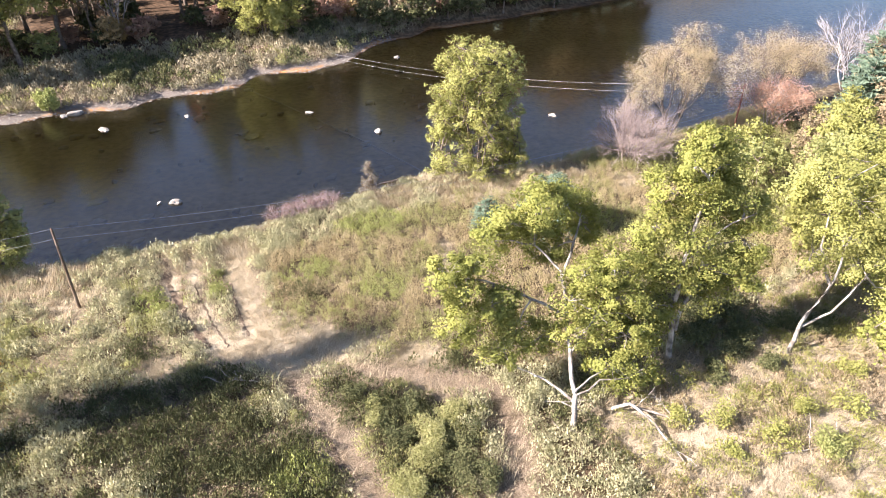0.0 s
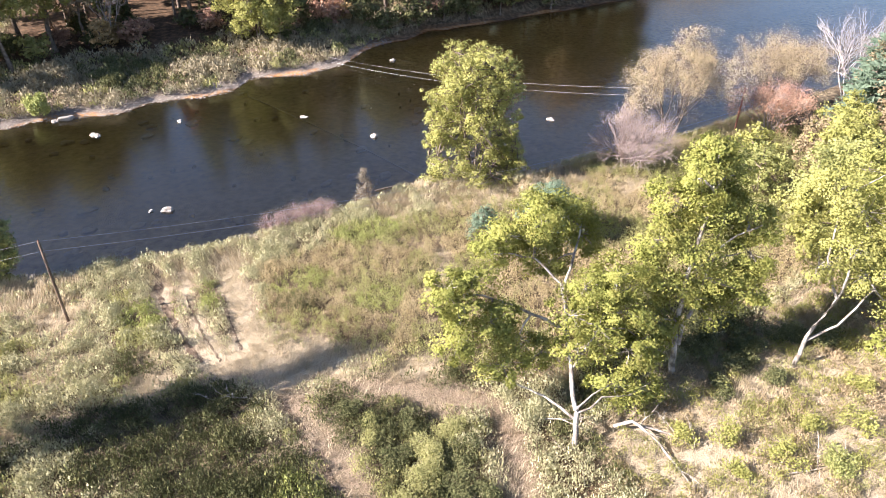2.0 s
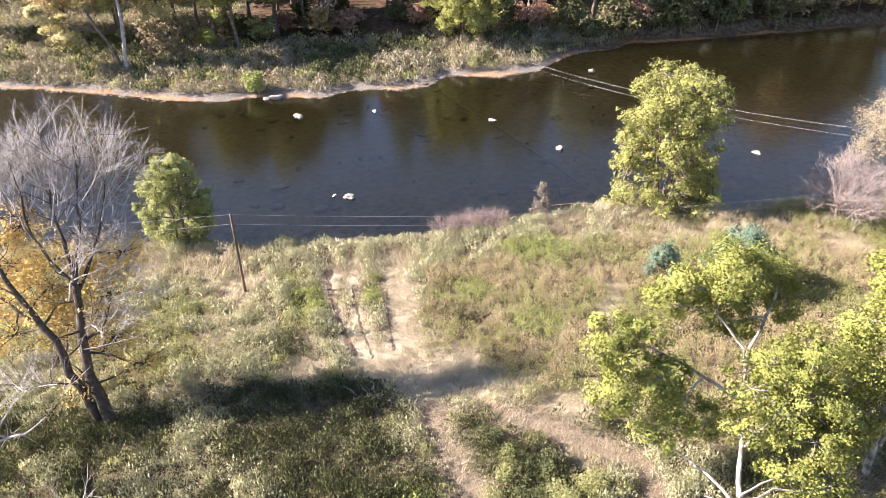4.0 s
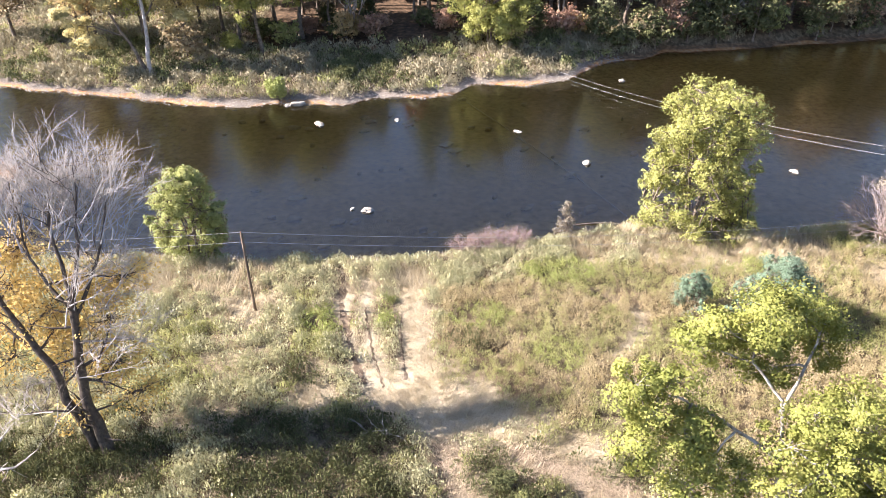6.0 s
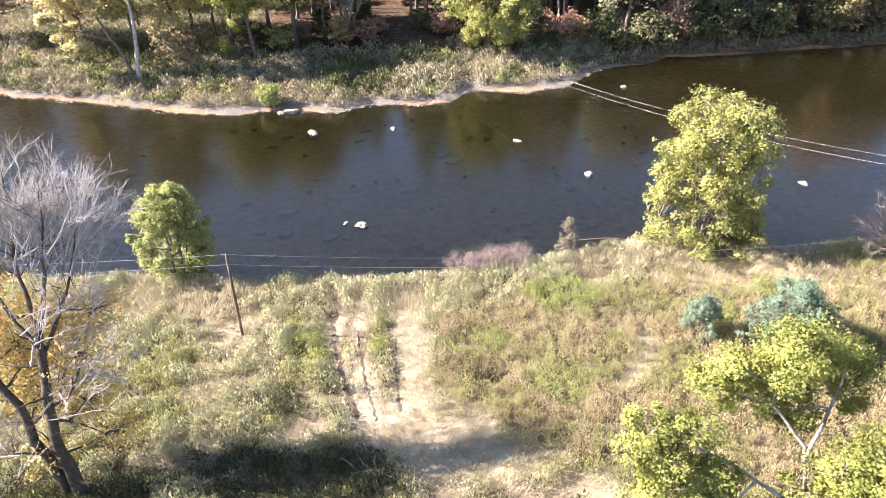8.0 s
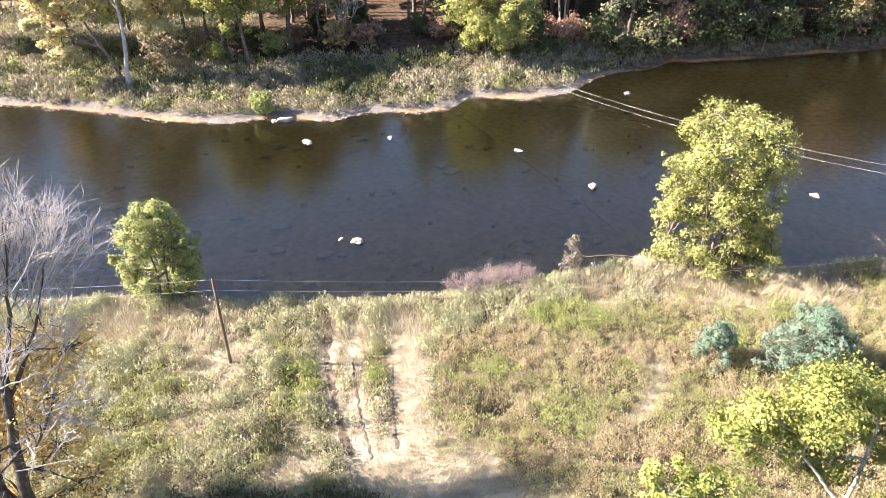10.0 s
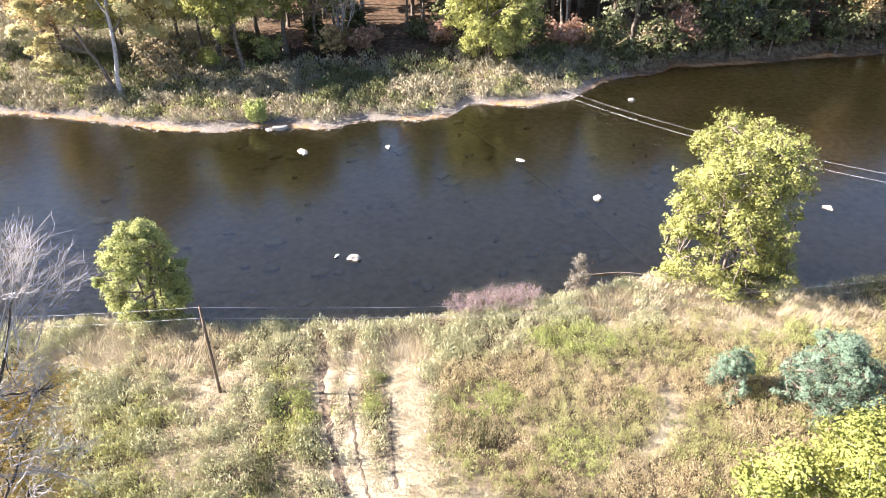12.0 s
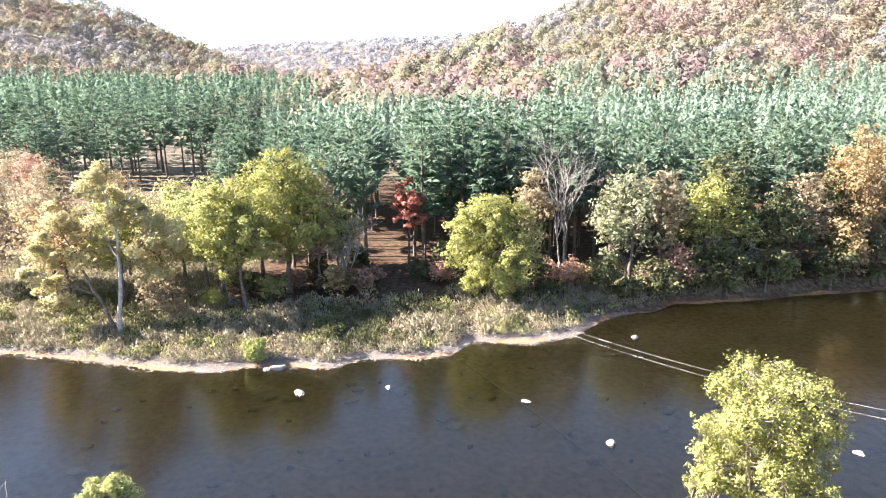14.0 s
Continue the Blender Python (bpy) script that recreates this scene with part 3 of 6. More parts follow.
def broad_tree(name, h, spread, low, leafmat, barkmat, seed, label, count=3000, leaf=0.4, clumps=22, trunks=1, lean=(0, 0), girth=None, group="", squash=0.8, base=(0, 0, 0), tri=False):
    """A free-growing tree: h high, crown of that spread starting at height low."""
    r = np.random.default_rng(seed)
    g = girth or 0.02 * h
    stems, cl = [], []
    lx, ly = lean
    for k in range(trunks):
        off = r.normal(0, 0.25 * (trunks > 1), 2)
        tip = np.array([lx * h + off[0] * spread * 0.8, ly * h + off[1] * spread * 0.8, h * 0.9])
        foot = np.array([off[0] * 0.8, off[1] * 0.8, -0.2])
        stems.append(([foot, foot * (0.5, 0.5, 0) + tip * (0.25, 0.25, 0.38), tip], g / math.sqrt(trunks), g * 0.12))
    for k in range(4):
        a = r.uniform(0, 6.28) + k * 1.57
        s = r.uniform(0.3, 0.5)
        p0 = np.array([lx * h * s, ly * h * s, h * s * 0.95])
        p1 = p0 + np.array([math.cos(a) * spread * 0.36, math.sin(a) * spread * 0.36, h * 0.24])
        stems.append(([p0, (p0 + p1) / 2 + (0, 0, -0.03 * h), p1], g * 0.42, g * 0.08))
    mid, half = (low + h) / 2, (h - low) / 2
    for _ in range(clumps):
        d = r.normal(0, 1, 3)
        d /= np.linalg.norm(d)
        k = r.uniform(0.25, 0.9) ** 0.8
        z = mid + d[2] * half * k
        wide = spread / 2 * (1.0 - 0.25 * max(0, (z - mid) / half))
        c = np.array([lx * z + d[0] * wide * k, ly * z + d[1] * wide * k, z])
        rad = spread * r.uniform(0.13, 0.22) * (0.85 if clumps > 90 else 1.0)
        cl.append((c, np.array([rad, rad, rad * squash]), 1 / clumps))
    cap = spread * 0.15
    cl.append((np.array([lx * h, ly * h, h - cap * squash]), np.array([cap, cap, cap * squash]), 1 / clumps))
    return limb_tree(name, base, stems, cl, leafmat, barkmat, seed, label, leaf, count, 0.55, 0, 6, group, (), tri)


def profile_tree(name, base, profile, leafmat, barkmat, seed, label, count, leaf, stems=4, clumps=120, lump=1.25, lean=(0.0, 0.0), girth=0.2):
    """A dense many-stemmed tree whose outline follows a profile of (height, radius) pairs, with leafy limbs down to the ground."""
    r = np.random.default_rng(seed)
    zs, rs = zip(*profile)
    h = zs[-1]
    lines = []
    for k in range(stems):
        a = 6.28 * k / stems + r.uniform(0, 1.2)
        foot = np.array([math.cos(a) * 0.35, math.sin(a) * 0.35, -0.3])
        u = r.uniform(0.72, 0.97)
        reach = 0.55 * np.interp(u * h, zs, rs)
        tip = np.array([math.cos(a) * reach + lean[0] * h * u, math.sin(a) * reach + lean[1] * h * u, h * u])
        lines.append(([foot, foot + (tip - foot) * (0.35, 0.35, 0.45), tip], girth, girth * 0.12))
    for k in range(stems * 2):
        a, u = r.uniform(0, 6.28), r.uniform(0.12, 0.6)
        reach = 0.8 * np.interp(u * h, zs, rs)
        p0 = np.array([lean[0] * h * u, lean[1] * h * u, max(0.3, h * (u - 0.14))])
        lines.append(([p0, p0 + np.array([math.cos(a) * reach, math.sin(a) * reach, h * 0.16])], girth * 0.4, 0.02))
    blobs = []
    for k in range(clumps):
        z = h * (0.02 + 0.95 * ((k + r.uniform(0, 1)) / clumps))
        rr = lump * r.uniform(0.65, 1.3)
        wide = max(0.1, np.interp(z, zs, rs) * r.uniform(0.88, 1.1) - rr * 0.6)
        a, q = r.uniform(0, 6.28), r.uniform(0.2, 1.0) ** 0.5
        blobs.append((np.array([math.cos(a) * wide * q + lean[0] * z, math.sin(a) * wide * q + lean[1] * z, z]), np.array([rr, rr, rr * 0.85]), 1 / clumps))
    return limb_tree(name, base, lines, blobs, leafmat, barkmat, seed, label, leaf, count, 0.9)


def bare_tree(name, h, spread, barkmat, seed, label, stems=4, fork=4, base=(0, 0, 0), girth=0.16, group="", leafmat=None, count=0, leaf=0.25, low=0.25):
    """A leafless tree or bush: stems that fork again and again."""
    r = np.random.default_rng(seed)
    top = new(name)
    top.location = base
    tagged(top, label, "bush" if h < 6 else "tree", group=group)
    tips = []

    def branch(w, a, d, length, rad, depth):
        b = a + d * length
        n = 5 if depth < 2 else 4
        w.add(bend(a, b, r, 0.16, n), np.linspace(rad, rad * 0.6, n), 5 if depth < 2 else 3)
        if depth >= fork:
            tips.append(b)
            return
        for _ in range(r.integers(3, 5)):
            e = d + r.normal(0, 0.42, 3) + (0, 0, 0.10)
            e /= np.linalg.norm(e)
            s = r.uniform(0.45, 1.0)
            branch(w, a + (b - a) * s, e, length * r.uniform(0.55, 0.78), max(rad * 0.55, 0.009), depth + 1)

    for k in range(stems):
        w = Wood()
        a = 6.28 * k / stems + r.uniform(0, 1)
        tilt = spread / h * 0.6 * r.uniform(0.15, 1.2)
        d = np.array([math.cos(a) * tilt, math.sin(a) * tilt, 1.0])
        d /= np.linalg.norm(d)
        branch(w, np.array([math.cos(a) * 0.15, math.sin(a) * 0.15, -0.2]), d, h * (0.30 + low * 0.4), girth, 0)
        piece("stem", w.mesh("stem", barkmat), top)
    if leafmat is not None and count:
        t = np.array(tips)
        c = t[r.integers(0, len(t), count)] + r.normal(0, 0.35, (count, 3))
        v, f = leaves(c, leaf, r)
        piece("crown", mesh_of("crown", v, f, leafmat), top)
    return top


def pine_tree(name, h, spread, seed, label, low=0.3, needles=M_OLDPINE, whorls=11, per=6, tufts=44, size=0.8, group="", base=(0, 0, 0), rise=0.16, taper=1.6, thick=0.05):
    """A pine: straight trunk and tiers of boughs, each a flat pad of needle sprays."""
    r = np.random.default_rng(seed)
    top = new(name)
    top.location = base
    tagged(top, label, "pine tree", group=group)
    w = Wood()
    w.add(bend((0, 0, -0.3), (r.normal(0, 0.2), r.normal(0, 0.2), h * 0.98), r, 0.02, 7), np.linspace(0.013 * h, 0.02, 7), 6)
    cs, al, pv, pf, pn = [], [], [], [], 0
    for z in np.linspace(low * h, h * 0.95, whorls) + r.normal(0, 0.25, whorls):
        t = min(1.0, max(0.0, (z / h - low) / (1 - low)))
        reach = spread / 2 * (1 - t ** taper) * (0.65 + 0.35 * min(1, t * 4)) + 0.6
        n = max(3, int(per * (1 - 0.3 * t)))
        a0 = r.uniform(0, 6.28)
        for k in range(n):
            a = a0 + 6.28 * k / n + r.normal(0, 0.3)
            L = reach * r.uniform(0.5, 1.25)
            zz = z + r.normal(0, 0.3)
            tip = np.array([math.cos(a) * L, math.sin(a) * L, zz + L * rise * r.uniform(0.1, 1.9)])
            w.add(np.array([[0, 0, zz], tip]), [0.05, 0.012], 3)
            out = np.array([math.cos(a), math.sin(a), rise])
            side = np.array([-math.sin(a), math.cos(a), 0])
            for lo, hi, wd, lift in ((0.12, 0.95, 0.22, 0.0), (0.35, 0.9, 0.17, 0.10)):
                ang = np.linspace(0, 6.28, tufts, endpoint=False) + r.normal(0, 0.08, tufts)
                rag = np.where(np.arange(tufts) % 2, 0.6, 1.0) * r.uniform(0.75, 1.2, tufts)
                half = (hi - lo) / 2 * (L + 0.5)
                mid = np.array([0, 0, zz]) + (tip - (0, 0, zz)) * (lo + hi) / 2 + (0, 0, lift * (L + 1))
                rim = mid + (np.cos(ang) * rag * half)[:, None] * out + (np.sin(ang) * rag * wd * (L + 0.6))[:, None] * side
                rim[:, 2] -= (0.10 * (L + 1)) * rag ** 2 + r.normal(0, thick * L, tufts)
                i = np.arange(tufts)
                pv.append(np.concatenate([rim, [mid]]))
                pf.append(np.stack([i, (i + 1) % tufts, np.full(tufts, tufts)], 1) + pn)
                pn += tufts + 1
            m = tufts * 3 // 2
            u = r.uniform(0.3, 1.1, m)
            s = r.uniform(-1, 1, m)
            cs.append(np.array([0, 0, zz + 0.06 * L]) + u[:, None] * (tip - (0, 0, zz)) + (s * 0.32 * L)[:, None] * side)
            al.append(out + s[:, None] * 0.8 * side + (0, 0, 0.25))
    piece("trunk", w.mesh("trunk", M_BARK), top)
    c = np.concatenate(cs)
    v, f = slivers(c, np.concatenate(al), size, size * 0.30, r)
    v, _ = soften(v, np.concatenate(al) + (0, 0, 0.6), 0.5)
    pv.append(v)
    pf.append(f + pn)
    piece("crown", mesh_of("crown", np.concatenate(pv), np.concatenate(pf), needles), top)
    return top


def shrub(name, base, h, wide, leafmat, seed, label, count=500, leaf=0.14, barkmat=None, category="shrub", lumps=7):
    """A low leafy bush: a few stems and lumps of leaves down to the ground."""
    r = np.random.default_rng(seed)
    top = new(name)
    top.location = base
    tagged(top, label, category)
    w = Wood()
    pts = []
    for _ in range(lumps):
        c = np.array([r.normal(0, wide * 0.2), r.normal(0, wide * 0.2), h * r.uniform(0.3, 0.72)])
        w.add(bend((0, 0, -0.1), c, r, 0.15, 4), np.linspace(0.03, 0.012, 4), 4)
        pts.append(cloud(c, np.array([wide * 0.27, wide * 0.27, h * 0.3]), count // lumps, r, 0.3))
    p = np.concatenate(pts)
    p[:, 2] = np.abs(p[:, 2] - 0.05) + 0.05
    piece("stem_cluster", w.mesh("stem_cluster", barkmat or M_BARK), top)
    v, f = leaves(p, leaf, r, 0.7)
    piece("foliage", mesh_of("foliage", v, f, leafmat), top)
    return top


def at(x, y, dz=0.0):
    return (x, y, ground_at(x, y) + dz)


# --- near bank: the large trees ---
# big old maple with black forked stems, gold leaves below and a bare silver top
MR = np.random.default_rng(5)
SPRAYS = []
for p, q, n in [((0.6, 4.0, 16.4), (0.8, 6.0, 21.0), 12), ((1.6, 4.6, 15.6), (2.8, 7.2, 19.6), 12), ((-1.2, 4.6, 16.6), (-2.2, 6.8, 21.0), 12), ((-3.0, 4.0, 15.5), (-4.0, 7.0, 20.5), 10), ((-5.2, 3.2, 15.5), (-7.0, 5.5, 19.5), 9), ((-7.0, 3.0, 11.5), (-9.5, 5.0, 15.0), 6), ((1.4, 2.6, 12.4), (3.2, 4.2, 15.0), 8), ((1.4, 1.0, 8.6), (4.6, 2.0, 9.8), 6), ((-3.4, -0.3, 5.0), (-6.0, 0.2, 6.0), 5), ((0.6, 1.6, 11.0), (2.6, 3.6, 13.5), 5)]:
    for _ in range(n * 4 // 3):
        SPRAYS.append((np.array(p) + MR.normal(0, 0.8, 3), np.array(q) + MR.normal(0, 1.4, 3)))
limb_tree("maple_tree", at(-22.6, 41.6), [
    ([(0.35, 0, -0.3), (0.25, 0, 2.2), (-0.1, 0.2, 4.6)], 0.5, 0.36),
    ([(-0.55, 0.2, -0.3), (-0.8, 0.2, 2.4), (-2.0, 1.0, 7.5), (-4.4, 2.0, 12.0), (-5.6, 3.5, 16.5)], 0.45, 0.07),
    ([(-0.1, 0.2, 4.2), (0.1, 0.8, 8.5), (0.3, 2.0, 12.5)], 0.36, 0.24),
    ([(0.3, 2.0, 12.3), (1.0, 3.4, 15.6), (1.0, 5.4, 20.0)], 0.17, 0.03),
    ([(0.2, 1.6, 11.0), (1.7, 3.6, 14.2), (2.6, 6.2, 18.4)], 0.15, 0.03),
    ([(0.3, 2.0, 12.3), (-1.0, 4.2, 16.5), (-1.6, 6.8, 21.0)], 0.16, 0.03),
    ([(0.2, 1.8, 11.6), (-2.6, 3.6, 14.5), (-3.8, 6.0, 19.0)], 0.14, 0.03),
    ([(0.1, 0.8, 7.6), (1.6, 0.6, 8.6), (2.4, 0.4, 10.4)], 0.13, 0.03),
    ([(0.1, 0.7, 6.6), (1.8, 0.4, 6.6), (3.0, 0.6, 5.4)], 0.10, 0.02),
    ([(-2.2, 1.1, 8.0), (-5.0, 2.2, 10.0), (-8.0, 3.0, 12.0)], 0.14, 0.03),
    ([(-0.7, 0.1, 4.2), (-2.5, -0.5, 4.8), (-4.5, -0.2, 4.2)], 0.10, 0.02),
], [((-2.5, 3.5, 10.5), (2.6, 2.4, 2.4), 0.14), ((-0.5, 4.5, 12.0), (2.6, 2.4, 2.2), 0.12), ((-5.0, 4.0, 12.0), (2.6, 2.4, 2.2), 0.12), ((1.4, 3.5, 9.5), (2.2, 2.1, 2.2), 0.09),
    ((-2.0, 3.0, 7.2), (2.8, 2.2, 2.2), 0.11), ((0.8, 3.0, 6.0), (2.4, 2.0, 2.0), 0.09), ((-4.0, 5.0, 14.5), (2.2, 2.0, 1.6), 0.07), ((2.6, 4.5, 12.4), (2.0, 1.8, 1.5), 0.05), ((-7.5, 4.0, 10.0), (2.6, 2.2, 2.0), 0.09), ((-5.5, 2.5, 7.0), (2.4, 2.0, 1.8), 0.07), ((3.0, 2.0, 4.4), (1.8, 1.8, 1.4), 0.04), ((-1.0, 0.8, 3.6), (2.0, 1.8, 1.2), 0.03)],
    M_GOLD, M_DARKBARK, 11, "old maple with black forked stems and thin gold leaves", leaf=0.15, count=17000, twigs=2, bare_twigs=8, sprays=SPRAYS)

# leaning sycamore with white limbs by the track
limb_tree("sycamore_tree", at(19.3, 29.7), [
    ([(0, 0, -0.3), (0.1, 0.4, 1.8), (0.3, 0.9, 3.0)], 0.22, 0.17),
    ([(0.3, 0.9, 2.8), (1.0, 3.4, 4.6), (2.2, 6.6, 6.0), (2.6, 8.6, 7.6), (0.8, 9.8, 9.6), (1.0, 10.4, 12.6)], 0.17, 0.05),
    ([(0.2, 0.8, 2.2), (-1.2, 2.8, 2.9), (-2.6, 4.8, 2.8)], 0.12, 0.04),
    ([(1.8, 5.6, 5.6), (-1.5, 7.0, 7.6), (-4.2, 7.2, 9.2), (-7.0, 6.6, 10.2)], 0.12, 0.04),
    ([(1.0, 3.2, 4.4), (2.6, 3.6, 6.4), (4.6, 4.6, 9.2)], 0.10, 0.03),
    ([(2.2, 7.6, 7.4), (5.0, 11.0, 9.2), (6.6, 13.2, 10.4)], 0.12, 0.04),
], [((1.2, 10.1, 13.1), (1.9, 1.9, 1.4), 0.06), ((3.2, 11.7, 11.9), (2.1, 2.1, 1.4), 0.07), ((-0.6, 10.9, 11.1), (2.0, 1.9, 1.3), 0.06), ((5.0, 12.7, 10.5), (2.3, 2.2, 1.6), 0.07), ((-2.6, 10.5, 10.3), (1.7, 1.7, 1.2), 0.04), ((1.6, 11.1, 9.7), (2.2, 2.0, 1.5), 0.06), ((6.4, 12.7, 8.7), (2.1, 2.0, 1.6), 0.05), ((3.0, 10.9, 8.1), (1.7, 1.7, 1.4), 0.04),
    ((-7.0, 6.6, 10.8), (1.7, 1.7, 1.3), 0.05), ((-5.8, 6.2, 9.0), (1.8, 1.8, 1.4), 0.05), ((-4.0, 6.2, 7.6), (1.9, 1.9, 1.4), 0.05), ((-2.2, 5.8, 6.0), (1.9, 1.8, 1.4), 0.04), ((-6.6, 5.4, 7.4), (1.5, 1.5, 1.2), 0.03), ((-0.4, 5.4, 4.4), (1.7, 1.7, 1.3), 0.03),
    ((4.8, 5.0, 10.2), (2.2, 2.1, 1.6), 0.06), ((3.0, 6.0, 9.0), (2.0, 2.0, 1.5), 0.05), ((5.2, 4.0, 7.8), (2.2, 2.0, 1.6), 0.06), ((3.4, 4.6, 6.4), (2.0, 2.0, 1.5), 0.05), ((5.0, 2.6, 5.4), (2.1, 1.9, 1.6), 0.05), ((3.8, 2.0, 3.2), (1.8, 1.7, 1.4), 0.03), ((5.6, 1.4, 2.8), (1.6, 1.6, 1.3), 0.02), ((1.6, 5.0, 7.6), (2.0, 2.0, 1.6), 0.04), ((6.6, 5.6, 8.6), (2.0, 2.0, 1.6), 0.04), ((1.4, 3.8, 5.6), (1.5, 1.5, 1.2), 0.025), ((-3.6, 4.8, 4.8), (1.7, 1.7, 1.3), 0.03), ((6.8, 3.6, 5.2), (1.8, 1.8, 1.5), 0.035), ((-5.0, 7.0, 10.6), (1.6, 1.6, 1.2), 0.03)],
    M_SYC, M_PALE, 12, "leaning sycamore with white limbs and yellow-green leaves", leaf=0.14, count=62000, twigs=1.2)
# taller yellow sycamore behind it
limb_tree("sycamore_tree", at(29.4, 33.2), [
    ([(0, 0, -0.3), (-0.4, 0.6, 5.0), (0.2, 0.8, 10.0), (1.2, 1.6, 15.0), (2.0, 2.6, 17.5)], 0.24, 0.05),
    ([(0, 0.2, 3.0), (1.8, 1.0, 8.0), (2.6, 1.4, 13.0)], 0.17, 0.05),
    ([(0.3, 0.8, 9.0), (3.0, 0.6, 11.5), (4.6, 0.0, 12.5)], 0.10, 0.03),
    ([(0.2, 0.8, 10.0), (-1.6, 2.6, 13.0)], 0.09, 0.03),
], [((1.8, 2.8, 17.2), (1.5, 1.5, 1.5), 0.06), ((0.8, 2.4, 15.6), (2.0, 2.0, 1.6), 0.08), ((3.0, 2.6, 15.2), (2.0, 2.0, 1.6), 0.08), ((-0.6, 2.6, 13.8), (2.0, 2.0, 1.6), 0.08), ((2.4, 1.8, 13.0), (2.3, 2.2, 1.7), 0.09), ((4.6, 1.4, 12.2), (2.1, 2.0, 1.6), 0.08),
    ((-1.8, 2.4, 11.2), (2.0, 2.0, 1.6), 0.08), ((4.8, 0.6, 9.8), (2.2, 2.0, 1.6), 0.08), ((0.8, 1.6, 10.6), (2.2, 2.0, 1.6), 0.08), ((3.0, 0.4, 8.0), (2.2, 2.0, 1.5), 0.08), ((-1.2, 1.4, 8.0), (2.0, 1.9, 1.5), 0.07), ((1.0, 0.8, 6.4), (2.1, 1.9, 1.4), 0.06), ((5.4, 0.0, 6.6), (1.8, 1.8, 1.4), 0.04), ((-2.0, 0.8, 5.4), (1.7, 1.7, 1.3), 0.04)],
    M_SYC, M_PALE, 13, "tall sycamore with yellow-green leaves over brushwood", leaf=0.14, count=62000, twigs=1.2)
# pale forked sycamore at the hillside
limb_tree("sycamore_tree", at(38.6, 31.0), [
    ([(0, 0, -0.3), (0.6, 0.2, 2.6), (2.2, 0.0, 6.4), (3.0, 0.4, 11.5)], 0.19, 0.05),
    ([(0.5, 0.2, 2.2), (2.6, -0.4, 3.6), (4.6, -0.6, 6.6), (6.0, -0.6, 10.0)], 0.115, 0.04),
    ([(2.0, 0.0, 6.0), (1.2, 1.2, 9.0), (1.8, 2.2, 13.0)], 0.12, 0.04),
], [((3.0, 1.0, 12.5), (2.4, 2.4, 2.0), 0.12), ((1.6, 2.4, 13.8), (2.0, 2.0, 1.8), 0.10), ((5.6, -0.4, 11.0), (2.6, 2.6, 2.0), 0.14), ((6.6, -0.8, 8.0), (2.4, 2.4, 1.8), 0.12), ((4.6, 1.6, 15.0), (2.4, 2.4, 2.0), 0.14), ((7.6, 1.0, 13.4), (2.6, 2.6, 2.0), 0.14), ((6.6, -2.0, 5.4), (2.2, 2.2, 1.5), 0.10), ((8.4, -1.0, 10.4), (2.4, 2.4, 2.0), 0.14), ((2.4, 0.6, 9.6), (2.0, 2.0, 1.8), 0.07), ((4.4, 0.2, 7.4), (1.9, 1.9, 1.6), 0.06), ((0.8, 1.4, 8.4), (1.6, 1.6, 1.5), 0.04)],
    M_YELLOW, M_PALE, 14, "white-trunked forked sycamore with thin yellow leaves", leaf=0.135, count=34000, twigs=1.2)
# leafy tree leaning over the river
profile_tree("riverbank_tree", at(29.2, 75.9), [(0, 5.6), (3, 7.0), (6, 6.8), (9, 6.2), (12, 5.9), (14.5, 5.6), (16.5, 4.6), (17.8, 2.4)], M_YELLOW, M_BARK, 21, "dense yellow-green leafy tree on the river bank", 66000, 0.17, stems=6, clumps=230, lump=1.25, lean=(0.01, 0.0), girth=0.22)
# round green tree by the pole
profile_tree("riverbank_tree", at(-24.9, 69.6), [(0, 3.0), (2, 3.8), (5, 4.0), (8, 3.7), (10.4, 2.8), (11.9, 1.0)], M_GREEN, M_BARK, 22, "small green poplar on the grassy bank", 42000, 0.15, stems=4, clumps=120, lump=0.95, lean=(-0.02, 0.04), girth=0.14)

# --- right bank ---
bare_tree("bare_bush", 9.5, 14.0, M_PINKTWIG, 31, "wide leafless haze-grey-pink bush on the bank", stems=24, fork=4, base=at(48.6, 70.8), girth=0.09)
bare_tree("thin_leaved_tree", 16.5, 11.0, M_BARK, 32, "tree with thinning tan and yellow leaves", stems=6, fork=4, base=at(57.6, 75.6), girth=0.11, leafmat=M_BEIGE, count=27000, leaf=0.12)
bare_tree("faded_tree", 9.0, 9.5, M_TWIG, 33, "tree with faded reddish leaves and bare twigs", stems=9, fork=4, base=at(73.0, 73.5), girth=0.1, leafmat=M_PINK, count=9000, leaf=0.15)
bare_tree("thin_leaved_tree", 14.5, 10.0, M_BARK, 34, "tall tree with thin tan leaves", stems=6, fork=4, base=at(76.6, 78.6), girth=0.11, leafmat=M_BEIGE, count=20000, leaf=0.12)
bare_tree("bare_tree", 17.0, 14.0, M_TWIG, 35, "tall leafless haze-grey tree", stems=7, fork=4, base=at(92.0, 79.0), girth=0.16)
pine_tree("pine_tree", 12.0, 9.0, 36, "blue-green pine on the bank", low=0.08, needles=M_BLUE, whorls=15, per=8, tufts=22, size=0.6, base=at(81.0, 66.5))
pine_tree("pine_tree", 13.5, 9.5, 42, "blue-green pine beside the bank trees", low=0.08, needles=M_BLUE, whorls=15, per=8, tufts=22, size=0.6, base=at(89.0, 72.5))
